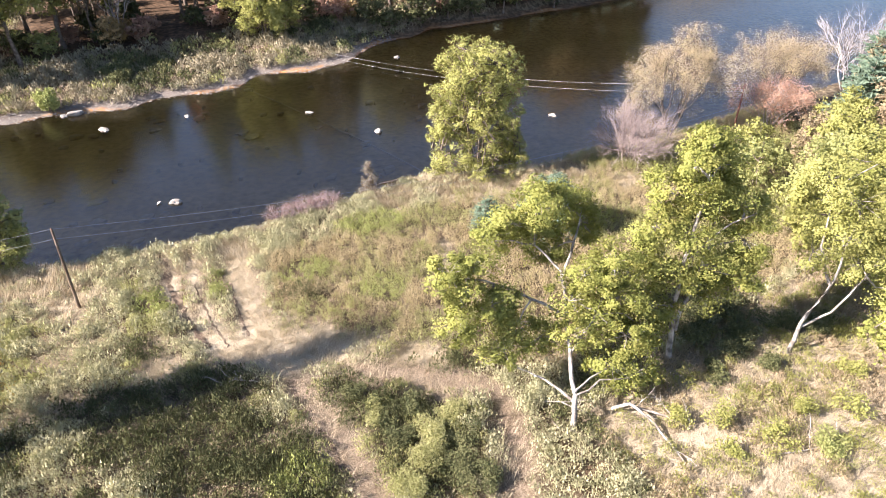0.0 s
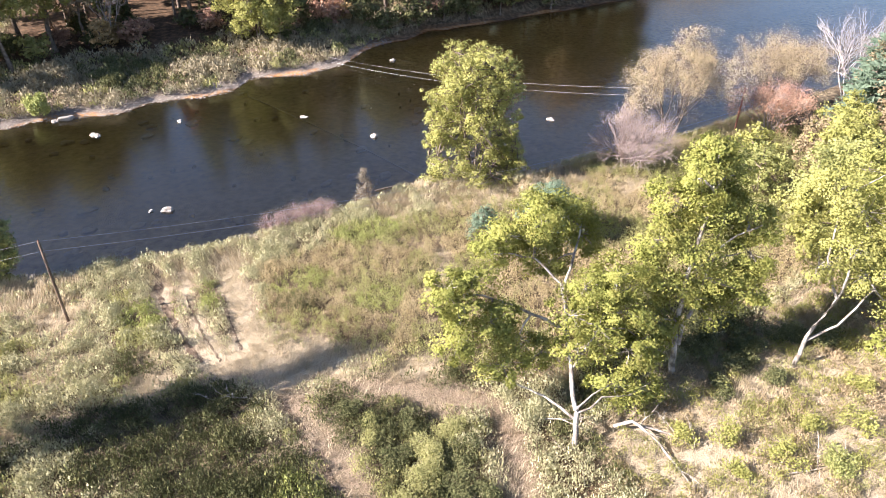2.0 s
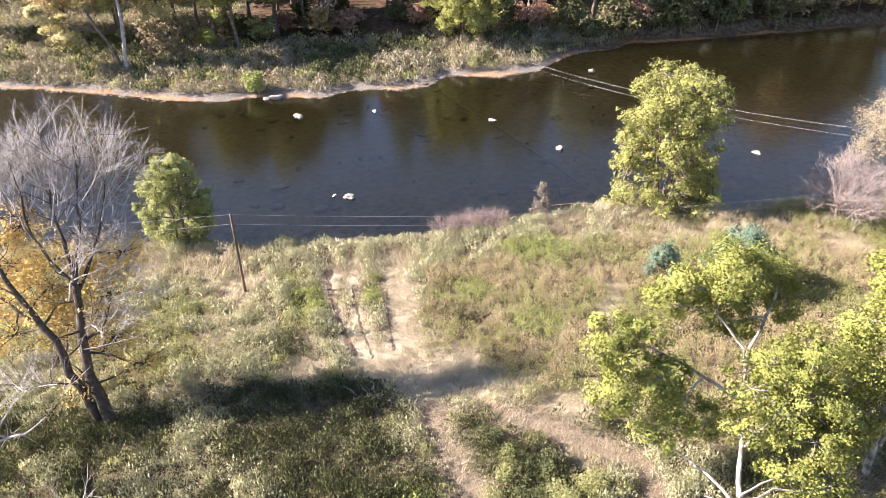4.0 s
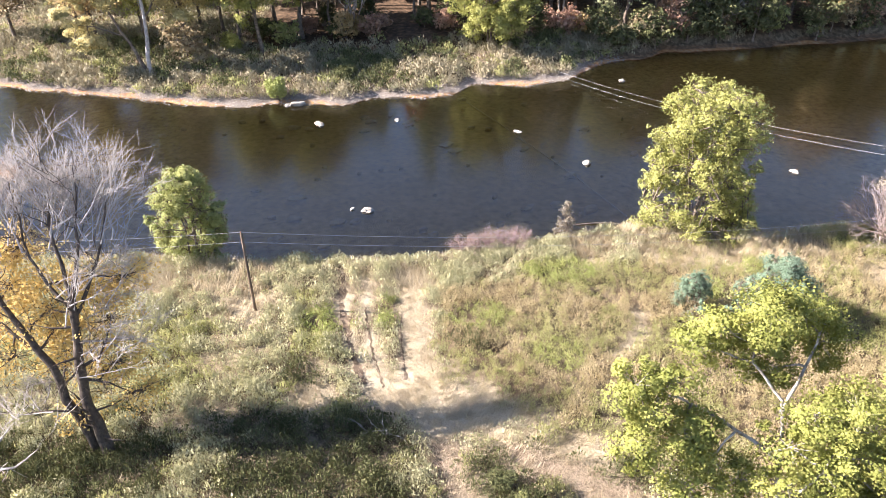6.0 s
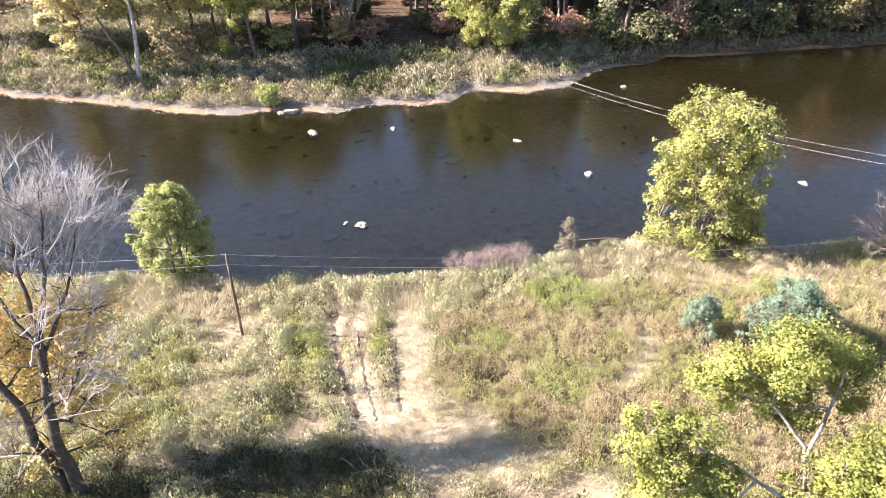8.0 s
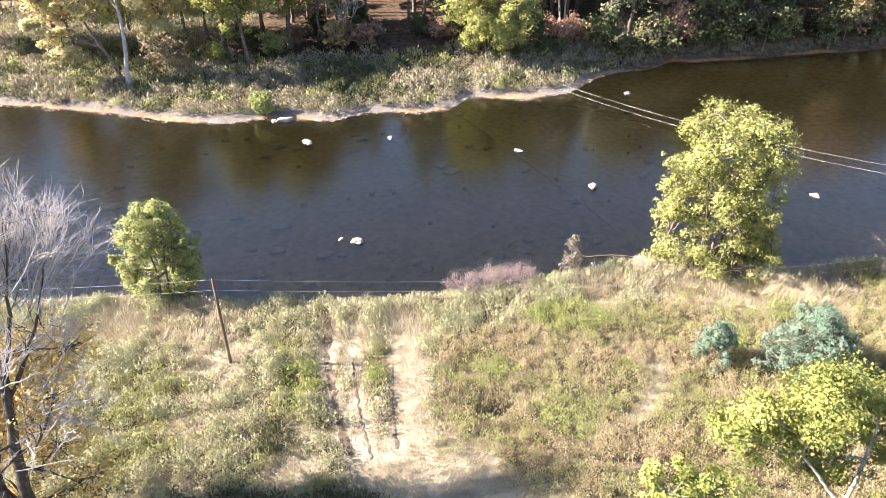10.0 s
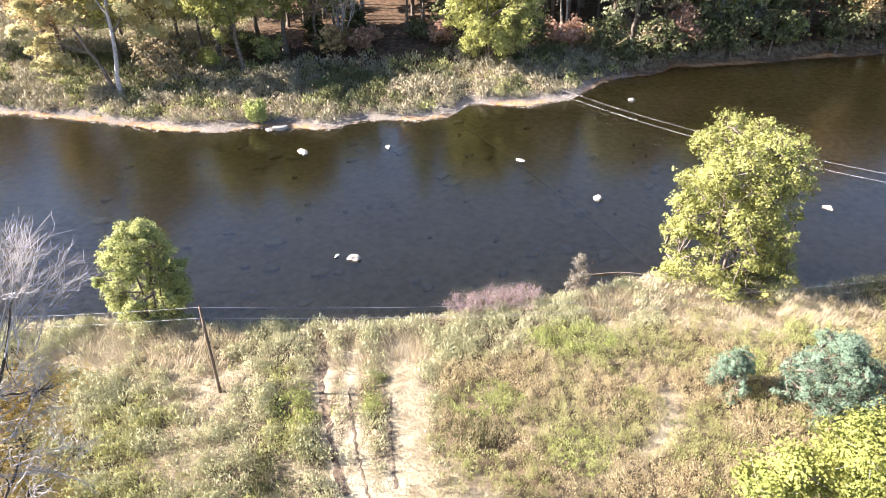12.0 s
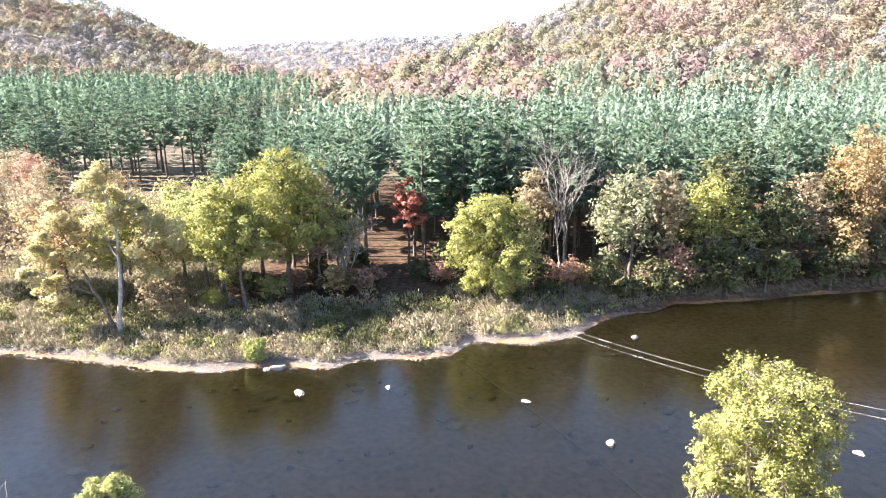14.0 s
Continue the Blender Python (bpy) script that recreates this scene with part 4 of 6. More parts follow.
HEDGE = [(80, 58.5, 12.5, 10, M_TAN, "tan"), (76, 64, 9, 8, M_YELLOW, "pale yellow-green"), (67, 54, 11, 9.5, M_YELLOW, "yellow-green"), (60, 50, 10, 9, M_GREEN, "soft green"), (58, 41.5, 13, 10, M_YELLOW, "pale yellow-green"), (51, 43.5, 9, 8, M_YELLOW, "thin yellow-green"), (51.5, 36, 14, 10, M_SYC, "olive yellow"), (63.5, 65, 5.5, 6, M_YELLOW, "low yellow-green"), (58, 58.5, 7, 7, M_GREEN, "low pale green"), (70, 62, 7, 7, M_TAN, "low tan"), (88, 70, 12, 10, M_TAN, "tall tan"), (46, 28, 7, 7, M_SYC, "low olive yellow"), (86, 62, 11, 9, M_GREEN, "green")]
for k, (x, y, h, s, m, word) in enumerate(HEDGE):
    broad_tree("hedgerow_tree", h, s, 0.3, m, M_PALE if m is M_SYC else M_BARK, 140 + k, word + " leafy tree in the hedgerow", count=int(110 * h * s), leaf=0.21, clumps=int(18 + h * s / 3.4), base=at(x, y), group="hedgerow", tri=True)

# --- bank shrubs ---
profile_tree("conifer", at(24.2, 59.0), [(0, 1.5), (1.2, 2.0), (2.8, 1.8), (4.4, 0.7)], M_BLUE, M_BARK, 51, "young blue-green conifer in the meadow", 14000, 0.085, stems=3, clumps=44, lump=0.5, girth=0.06)
profile_tree("conifer", at(31.0, 57.6), [(0, 3.2), (1.5, 4.1), (3.5, 3.8), (5.4, 2.5), (6.8, 0.6)], M_BLUE, M_BARK, 52, "round blue-green conifer in the meadow", 42000, 0.095, stems=4, clumps=100, lump=0.8, girth=0.09)
profile_tree("bank_bush", at(14.8, 73.8), [(0, 1.3), (1.6, 1.6), (3.4, 1.2), (5.6, 0.2)], M_GREYTAN, M_BARK, 53, "pale pointed bush with silvery leaves at the water", 3400, 0.08, stems=9, clumps=46, lump=0.42, girth=0.04)
for k, (x, y) in enumerate([(3.6, 69.8), (5.6, 70.2), (7.6, 70.8), (9.4, 71.2)]):
    bare_tree("bare_bush", 3.5, 4.0, M_REDTWIG, 54 + k, "low reddish bush at the water's edge", stems=15, fork=3, base=at(x, y), girth=0.035, group="bank bushes", leafmat=M_GREYTAN, count=700, leaf=0.07)

# ---------------- river stones ----------------


def rock(name, x, y, z, sx, sy, sz, seed, label, material, turn=0.0):
    r = np.random.default_rng(seed)
    bm = bmesh.new()
    bmesh.ops.create_icosphere(bm, subdivisions=3 if "sunken" not in name else 2, radius=1.0)
    offs = r.uniform(-9, 9, 3)
    for v in bm.verts:
        k = 1 + 0.5 * noise.noise(v.co * 1.1 + Vector(offs)) + 0.16 * noise.noise(v.co * 3 + Vector(offs))
        v.co = Vector((v.co.x * sx, v.co.y * sy, max(v.co.z, -0.6) * sz)) * k
        if v.co.z > sz * 0.75:
            v.co.z = sz * 0.75 + (v.co.z - sz * 0.75) * 0.3
    me = bpy.data.meshes.new(name)
    bm.to_mesh(me)
    bm.free()
    me.materials.append(material)
    ob = new(name, me)
    ob.matrix_basis = pose(x, y, z, 0, 0, turn)
    return tagged(ob, label, "rock", group="river rocks")


ROCKS = [(-8.0, 82.0, 0.75, 0.5, 0.55), (-9.9, 82.4, 0.35, 0.3, 0.28), (21.0, 95.2, 0.6, 0.55, 0.55), (-18.2, 109.2, 1.15, 0.6, 0.4), (12.4, 106.2, 0.7, 0.4, 0.35),
         (-22.8, 117.6, 1.3, 0.8, 0.8), (33.0, 129.0, 0.7, 0.5, 0.4), (-6.2, 110.8, 0.6, 0.4, 0.3), (48.5, 92.5, 0.6, 0.4, 0.35), (-24.6, 117.2, 0.6, 0.5, 0.45)]
for k, (x, y, sx, sy, sz) in enumerate(ROCKS):
    rock("rock", x, y, -0.05, sx, sy, sz, 100 + k, "pale sunlit boulder standing out of the river", M_ROCK, 40 * k)
SUNK = rng.uniform(0, 1, (80, 2))
for k, (a, b) in enumerate(SUNK):
    x = -42 + 74 * a
    y = near_bank(x) + 3 + (far_bank(x) - near_bank(x) - 6) * b ** 1.2
    s = 0.25 + 0.85 * rng.uniform(0, 1) ** 2
    rock("sunken_rock", x, float(y), -0.43, s * 1.3, s * 0.8, rng.uniform(0.26, 0.44), 200 + k, "dark wet rock just under the brown water", M_WETROCK, 60 * a)

v, f = tube([(4.9, 119.0, -0.12), (9.4, 110.6, -0.14), (13.6, 102.2, -0.12), (19.2, 90.6, -0.13), (23.4, 80.8, -0.10)], [0.09] * 5, 6)
tagged(piece("sunken_cable", mesh_of("sunken_cable", v, f, M_WETROCK, True)), "old dark cable lying in the shallow river", "cable")
fx = rng.uniform(-70, 75, 1200)
fy = near_bank(fx) + 2 + (far_bank(fx) - near_bank(fx) - 3) * rng.uniform(0, 1, 1200)
r = np.random.default_rng(77)
v, f = leaves(np.stack([fx, fy, np.full(1200, 0.015)], 1), 0.085, r, 40.0)
v[:, 2] = 0.012 + 0.01 * np.tile([0, 1, 0], 1200)
tagged(piece("floating_leaves", mesh_of("floating_leaves", v, f, M_ORANGE)), "fallen yellow leaves drifting on the river", "leaves", kind="stuff")

# ---------------- power line ----------------


def power_pole(base, h, lean, material, label, arm=True, turn=0.0):
    top = new("utility_pole")
    holder = top
    top.matrix_basis = Matrix.Translation(base) @ pose(0, 0, 0, lean[1], lean[0], turn)
    tagged(top, label, "utility pole")
    v, f = tube([(0, 0, -0.5), (0, 0, h * 0.5), (0, 0, h), (0, 0, h + 0.02)], [0.135, 0.12, 0.1, 0.02], 10)
    piece("shaft", mesh_of("shaft", v, f, material, True), top)
    if arm:
        bm = bmesh.new()
        bmesh.ops.create_cube(bm, size=1)
        bmesh.ops.scale(bm, vec=(2.2, 0.1, 0.12), verts=bm.verts)
        bmesh.ops.translate(bm, vec=(0, 0.16, h - 0.35), verts=bm.verts)
        bmesh.ops.bevel(bm, geom=bm.edges[:], offset=0.012, segments=1, affect="EDGES")
        me = bpy.data.meshes.new("crossarm")
        bm.to_mesh(me)
        bm.free()
        me.materials.append(material)
        holder = piece("crossarm", me, top)
        for side in (-1, 1):
            v, f = tube([(side * 0.75, 0.2, h - 0.42), (0, 0.13, h - 1.0)], [0.02, 0.02], 5)
            piece("brace", mesh_of("brace", v, f, M_WIRE, True), holder)
    for x, z in ([(-1.0, h - 0.29), (1.0, h - 0.29)] if arm else [(0, h), (0.14, h - 1.3)]):
        v, f = tube([(x, 0.16 * arm, z), (x, 0.16 * arm, z + 0.06), (x, 0.16 * arm, z + 0.1), (x, 0.16 * arm, z + 0.2), (x, 0.16 * arm, z + 0.24)], [0.02, 0.06, 0.045, 0.06, 0.01], 8)
        piece("insulator", mesh_of("insulator", v, f, M_GLAZE, True), holder)
    return top


def cable(a, b, sag, label):
    t = np.linspace(0, 1, 40)[:, None]
    p = np.array(a) + (np.array(b) - np.array(a)) * t
    p[:, 2] -= sag * 4 * (t * (1 - t))[:, 0]
    v, f = tube(p, np.full(40, 0.013), 5)
    return tagged(piece("power_cable", mesh_of("cable", v, f, M_WIRE, True)), label, "cable", group="power cables")


LP, RP, FP = at(-16.3, 59.7), at(68.2, 74.9), at(-2.1, 158.8)
power_pole(LP, 8.5, (0, 0), M_POLE, "thin dark wooden utility pole in the grass", arm=False)
power_pole(RP, 6.6, (3, 0), M_REDPOLE, "reddish wooden utility pole with crossarm on the bank", turn=35)
power_pole(FP, 6.0, (0, 0), M_POLE, "grey wooden utility pole at the wood's edge", arm=False)
lz, rz, fz = LP[2], RP[2], FP[2]
cable((LP[0], LP[1], lz + 8.6), (RP[0] - 0.2, RP[1], rz + 3.6), 2.2, "thin power cable along the bank")
cable((LP[0], LP[1], lz + 7.6), (RP[0] - 0.2, RP[1], rz + 2.6), 2.2, "thin power cable along the bank")
cable((LP[0], LP[1], lz + 8.6), (-80, 60, 11.0), 1.5, "thin power cable along the bank")
cable((LP[0], LP[1], lz + 7.6), (-80, 60, 9.8), 1.5, "thin power cable along the bank")
cable((FP[0], FP[1], 3.4), (RP[0] - 0.6, RP[1], 8.9), 4.4, "power cable across the river")
cable((FP[0], FP[1], 2.7), (RP[0] + 0.4, RP[1], 7.6), 4.5, "power cable across the river")

# ---------------- far bank ----------------
limb_tree("far_bank_tree", at(-50.7, 128.4), [
    ([(0, 0, -0.3), (0.4, 0.5, 8.0), (0.2, 1.5, 18.0), (-1.5, 2.0, 26.0)], 0.42, 0.08, M_TWIG),
    ([(-0.3, 0, 0.0), (-3.0, 0.5, 6.0), (-6.5, 1.5, 13.0), (-9.5, 2.5, 18.0)], 0.36, 0.06),
    ([(0.3, 0.8, 10.0), (4.0, 2.0, 15.0), (6.5, 3.0, 19.0)], 0.16, 0.05),
    ([(-3.5, 0.6, 7.0), (-7.5, -1.0, 9.0), (-10.0, -1.5, 9.5)], 0.14, 0.04),
    ([(0.3, 1.0, 13.0), (-3.0, 2.5, 19.0), (-4.5, 3.0, 23.0)], 0.14, 0.05, M_TWIG), ([(0.2, 1.5, 17.0), (2.6, 2.0, 22.0), (3.4, 2.0, 26.5)], 0.14, 0.04, M_TWIG),
], [((-1.5, 2, 26), (2.4, 2.4, 1.8), .05), ((-4.5, 3, 23), (3, 3, 2.2), .07), ((1.5, 2, 22), (3.2, 3, 2.4), .08), ((5, 3, 19), (3.4, 3, 2.4), .08), ((8, 3, 16), (3, 3, 2.2), .06), ((-2, 3, 18), (3.4, 3, 2.6), .08), ((-8, 3, 19), (3.4, 3, 2.4), .09), ((-11, 2, 16), (3, 3, 2.2), .08),
    ((3, 2, 14), (3.2, 3, 2.2), .07), ((-6, 2, 14), (3.2, 3, 2.2), .08), ((-11, -1, 11), (3, 3, 2), .07), ((-12, 0, 7), (3, 3, 1.8), .06), ((-9, -1, 6), (2.8, 2.8, 1.6), .05), ((5, 2, 10), (2.6, 2.6, 1.8), .04), ((-13, 3, 13), (2.6, 2.6, 2), .04)],
    M_OCHRE, M_BARK, 61, "yellow autumn tree with two leaning trunks by the river", leaf=0.30, count=30000, twigs=0.7, bare_twigs=4)
broad_tree("far_bank_tree", 22.0, 14.0, 6.0, M_YELLOW, M_BARK, 62, "yellow-green tree with grey leaning trunk", count=20000, leaf=0.32, clumps=60, lean=(-0.10, 0.0), base=at(-33.0, 138.0))
broad_tree("far_bank_tree", 27.0, 17.0, 7.0, M_YELLOW, M_BARK, 63, "tall yellow-green tree at the wood's edge", count=26000, leaf=0.33, clumps=70, base=at(-27.5, 148.0))
broad_tree("far_bank_tree", 20.8, 18.0, 0.6, M_YELLOW, M_BARK, 64, "bushy pale yellow-green willow near the shore", count=36000, leaf=0.3, clumps=95, trunks=3, base=at(10.2, 143.0))
broad_tree("maple_tree", 19.0, 7.0, 7.0, M_RED, M_BARK, 65, "red maple beside the forest track", count=8000, leaf=0.32, clumps=34, base=at(-5.4, 163.0))
# M_BUSH entries also paint the shade below the wood-edge crowns.
EDGE = [(-56, 142, 22, 13, M_YELLOW), (-48, 140, 19, 11, M_OCHRE), (-39, 145, 23, 13, M_GREEN), (-34, 154, 25, 14, M_YELLOW), (-24, 156, 22, 11, M_TAN), (-18, 153, 16, 8, M_GREEN), (-62, 158, 18, 13, M_OCHRE), (-50, 156, 20, 13, M_GREEN), (-46, 134, 8, 8, M_TAN), (34, 153, 21, 9, M_GREYGREEN), (57, 158, 24, 12, M_BUSH), (64, 150.5, 12, 9, M_BUSH), (56, 149.0, 11, 9, M_BUSH), (78, 153, 12, 9, M_BUSH), (43, 146, 8, 7, M_BUSH), (18, 150, 9, 8, M_BUSH), (88, 155.5, 11, 9, M_BUSH),
        (-66, 142, 20, 15, M_ORANGE), (-74, 152, 22, 15, M_TAN), (-60, 150, 17, 12, M_GREEN), (-43, 148, 21, 13, M_GREEN), (-40, 158, 20, 13, M_ORANGE), (-18, 145, 6, 6, M_ORANGE), (-13.5, 147, 5, 5, M_PINK), (-22, 150, 17, 8, M_TAN), (-30, 143, 5, 6, M_GREEN),
        (20, 158, 22, 9, M_TAN), (26, 150, 6, 7, M_PINK), (37.5, 150, 24, 12, M_GREYGREEN), (43, 151, 22, 10, M_TAN), (46, 149, 10, 8, M_PINK), (40, 147, 7, 7, M_BUSH), (53, 153, 21, 13, M_YELLOW), (50, 149, 10, 8, M_BUSH), (60, 154, 15, 11, M_GREEN), (32, 147, 8, 8, M_BUSH),
        (67, 156, 17, 11, M_BUSH), (74, 158, 20, 12, M_TAN), (80, 155, 14, 10, M_ORANGE), (86, 160, 29, 15, M_ORANGE), (96, 163, 29, 16, M_TAN), (102, 166, 24, 14, M_ORANGE), (112, 170, 24, 14, M_GREEN), (72, 153, 8, 8, M_BUSH), (90, 157, 9, 8, M_PINK), (-84, 146, 20, 15, M_TAN), (-92, 152, 22, 15, M_GREEN),
        (36, 144.5, 5, 6, M_BUSH), (41, 147.5, 6, 7, M_TAN), (47, 150.5, 6, 7, M_BUSH), (52, 150.0, 7, 8, M_BUSH), (60, 151.0, 8, 8, M_BUSH), (68, 152.5, 7, 8, M_GREEN), (75, 154.0, 7, 8, M_BUSH), (82, 155.5, 8, 9, M_TAN), (93, 157.5, 8, 9, M_BUSH), (99, 159.5, 9, 10, M_ORANGE), (106, 161, 9, 10, M_BUSH), (58, 156, 18, 10, M_BUSH), (71, 157, 16, 10, M_SPRUCE), (80, 160, 20, 11, M_BUSH), (48, 156, 17, 9, M_BUSH), (92, 162, 20, 12, M_TAN),
        (-72, 178, 16, 11, M_TAN), (-80, 190, 18, 12, M_ORANGE), (-64, 172, 15, 11, M_OCHRE), (-97, 196, 18, 12, M_TAN), (-106, 205, 20, 13, M_PINK), (-56, 186, 14, 10, M_GREEN), (-70, 204, 13, 11, M_OCHRE), (-116, 214, 20, 14, M_TAN), (-88, 212, 14, 12, M_TAN), (-52, 200, 12, 10, M_GREEN), (-84, 168, 16, 13, M_OCHRE), (-100, 176, 18, 14, M_TAN), (-46, 172, 17, 11, M_YELLOW), (-36, 176, 16, 10, M_GREEN), (-20, 160, 15, 9, M_BUSH), (-30, 164, 18, 10, M_BUSH),
        (-27, 150, 4, 5, M_PINK), (-20, 148, 3.6, 5, M_BUSH), (-16, 150, 4, 5, M_ORANGE), (-12, 152, 3.5, 5, M_PINK), (-23, 155, 5, 6, M_BUSH), (-3, 155, 4, 5, M_BUSH), (1, 153, 4.5, 6, M_PINK), (16, 155, 6, 7, M_BUSH), (22, 154, 4, 6, M_PINK), (28, 152, 4, 6, M_ORANGE), (-15, 158, 6, 6, M_BUSH), (2, 160, 7, 7, M_BUSH), (-34, 147, 4, 6, M_BUSH)]
for k, (x, y, h, s, m) in enumerate(EDGE):
    if x > 44 and h < 9 and k % 2:
        continue
    kind = {M_BEIGE: "tan", M_GOLD: "gold", M_PINK: "faded red", M_GREEN: "green", M_RED: "red", M_YELLOW: "yellow-green", M_BUSH: "dark green", M_OCHRE: "ochre", M_TAN: "dull tan", M_ORANGE: "orange", M_GREYGREEN: "grey-green", M_SPRUCE: "dark green"}[m]
    broad_tree("woodland_tree", h, s, h * (0.08 if h < 14 else 0.26), m, M_BARK, 300 + k, kind + " autumn tree at the edge of the wood", count=int(750 + 17.5 * h * s), leaf=0.37, clumps=int(24 + h * s / 7), base=at(x, y), group="wood edge", tri=True)

# --- pines of the wood: a few grown, then copied ---
TALL = [pine_tree("pine_tree", h, s, 70 + i, "tall dark blue-green pine at the wood's edge", low=lo, base=at(x, y), group="old pines", whorls=14, per=6, tufts=12, size=1.0)
        for i, (h, s, lo, x, y) in enumerate([(36, 11.5, 0.24, 6, 168), (34, 10.5, 0.36, 15, 166.5), (35, 11.0, 0.28, 25, 169)])]
EVEN = [pine_tree("pine_tree", h, s, 75 + i, "blue-green pine of the even plantation", low=lo, base=at(x, y), group="plantation pines", whorls=8, per=6, tufts=12, size=1.0, rise=0.45, taper=2.0, needles=m)
        for i, (h, s, lo, x, y, m) in enumerate([(27, 8.5, 0.46, -26, 194, M_PINE), (26, 8.0, 0.52, -18, 192, M_PINE), (28, 8.5, 0.44, 47, 176, M_OLDPINE)])]


def stand(protos, x0, x1, y0, y1, n, gap, s0, s1, keep):
    """Copies of a few pines, well apart, where keep(x, y) allows."""
    done, tries = [], 0
    while len(done) < n and tries < 6000:
        tries += 1
        x, y = rng.uniform(x0, x1), rng.uniform(y0, y1)
        if keep(x, y) and all((x - a) ** 2 + (y - b) ** 2 > gap * gap for a, b in done):
            done.append((x, y))
    for k, (x, y) in enumerate(done):
        copy_thing(protos[k % len(protos)], Matrix.Translation(at(x, y)) @ Matrix.Rotation(rng.uniform(0, 6.28), 4, "Z") @ Matrix.Scale(rng.uniform(s0, s1), 4))


def on_track(x, y):
    return abs(x + 9.5 + (y - 158) * 0.05) < 4.2


stand(TALL, -5, 34, 162, 182, 17, 5.2, 0.86, 1.04, lambda x, y: y > 164 + 0.02 * x and not on_track(x, y))
stand(EVEN, -27, -13.5, 163, 186, 8, 4.6, 0.85, 1.05, lambda x, y: not on_track(x, y))
stand(TALL, 52, 74, 160, 176, 5, 6.5, 0.72, 0.86, lambda x, y: y > 161)
stand(EVEN, 34, 150, 166, 212, 62, 5.4, 0.86, 1.06, lambda x, y: y > far_bank(x) + 18 and abs(x) < 0.68 * (y - 15))
stand(EVEN, -60, 34, 184, 232, 85, 5.0, 0.88, 1.08, lambda x, y: not on_track(x, y) and x > -26 - 0.75 * (y - 186) + 4 * math.sin(y * 0.3))
stand(TALL, -64, -44, 205, 240, 7, 6.0, 0.72, 0.86, lambda x, y: True)
stand(TALL, -215, -62, 262, 330, 56, 7.6, 0.68, 1.14, lambda x, y: y > 282 - 0.9 * max(0, -110 - x) and abs(x) < 0.68 * (y - 15))
pine_tree("spruce_tree", 28.0, 10.5, 88, "dark conical spruce among the bank trees", low=0.08, needles=M_SPRUCE, whorls=20, per=7, tufts=14, size=0.8, rise=-0.15, taper=1.0, base=at(62, 160))
pine_tree("spruce_tree", 20.0, 7.5, 89, "dark narrow spruce beside the clearing", low=0.05, needles=M_SPRUCE, whorls=17, per=7, tufts=14, size=0.7, rise=-0.15, taper=1.0, base=at(-88, 181))
bare_tree("bare_tree", 17.0, 8.0, M_TWIG, 91, "leafless haze-grey tree by the forest track", stems=4, fork=4, base=at(-17.5, 152), girth=0.16)
bare_tree("bare_tree", 26.0, 7.0, M_PALE, 92, "tall leafless white-limbed tree at the wood's edge", stems=2, fork=4, base=at(25.5, 158), girth=0.24, low=0.5)
bare_tree("bare_tree", 12.0, 9.0, M_TWIG, 93, "leafless white twiggy tree over the bank", stems=4, fork=4, base=at(56.5, 152.5), girth=0.12)


# ---------------- far woods ----------------
def scatter(name, protos, xs, ys, scales, material, label, category, lift=0.0, yaw=None):
    """Joins many turned copies of small shapes into one mesh on the ground."""
    z = height(xs, ys) + lift
    yaw = rng.uniform(0, 2 * np.pi, len(xs)) if yaw is None else yaw
    vs, ns, fs, n = [], [], {3: [], 4: []}, 0
    pick = rng.integers(0, len(protos), len(xs))
    for i, (pv, pf, *pn) in enumerate(protos):
        k = np.where(pick == i)[0]
        if not len(k):
            continue
        c, s = np.cos(yaw[k])[:, None], np.sin(yaw[k])[:, None]
        sc = np.asarray(scales)[k][:, None]
        out = np.stack([(pv[None, :, 0] * c - pv[None, :, 1] * s) * sc + xs[k][:, None], (pv[None, :, 0] * s + pv[None, :, 1] * c) * sc + ys[k][:, None], pv[None, :, 2] * sc + z[k][:, None]], 2)
        vs.append(out.reshape(-1, 3))
        if pn:
            q = pn[0]
            ns.append(np.stack([q[None, :, 0] * c - q[None, :, 1] * s, q[None, :, 0] * s + q[None, :, 1] * c, q[None, :, 2] + 0 * c], 2).reshape(-1, 3))
        fs[pf.shape[1]].append((pf[None] + (n + np.arange(len(k)) * len(pv))[:, None, None]).reshape(-1, pf.shape[1]))
        n += len(k) * len(pv)
    faces = [np.concatenate(a) for a in fs.values() if a]
    return tagged(piece(name, mesh_of(name, np.concatenate(vs), faces, material, False, np.concatenate(ns) if ns else None)), label, category, kind="stuff")


def crown_proto(seed, h, w, n, leaf):
    """A far crown: leafy sprays over a lumpy rounded mass, with a few inside it."""
    r = np.random.default_rng(seed)
    offs = Vector(r.uniform(-9, 9, 3))
    d = r.normal(0, 1, (n, 3))
    d[:, 2] = np.abs(d[:, 2]) - 0.5 * (r.uniform(0, 1, n) < 0.4)
    d /= np.linalg.norm(d, axis=1)[:, None]
    lump = np.array([1 + 0.45 * noise.noise(Vector(q) * 1.9 + offs) + 0.25 * noise.noise(Vector(q) * 4.5 + offs) for q in d])
    p = np.array([0, 0, h * 0.55]) + d * lump[:, None] * np.array([w / 2, w / 2, h * 0.42]) * r.uniform(0.78, 1.05, (n, 1))
    v, f = leaves(p, leaf, r, 0.2, d * 1.2)
    v, nv = soften(v, d, 1.0)
    return v, f, nv


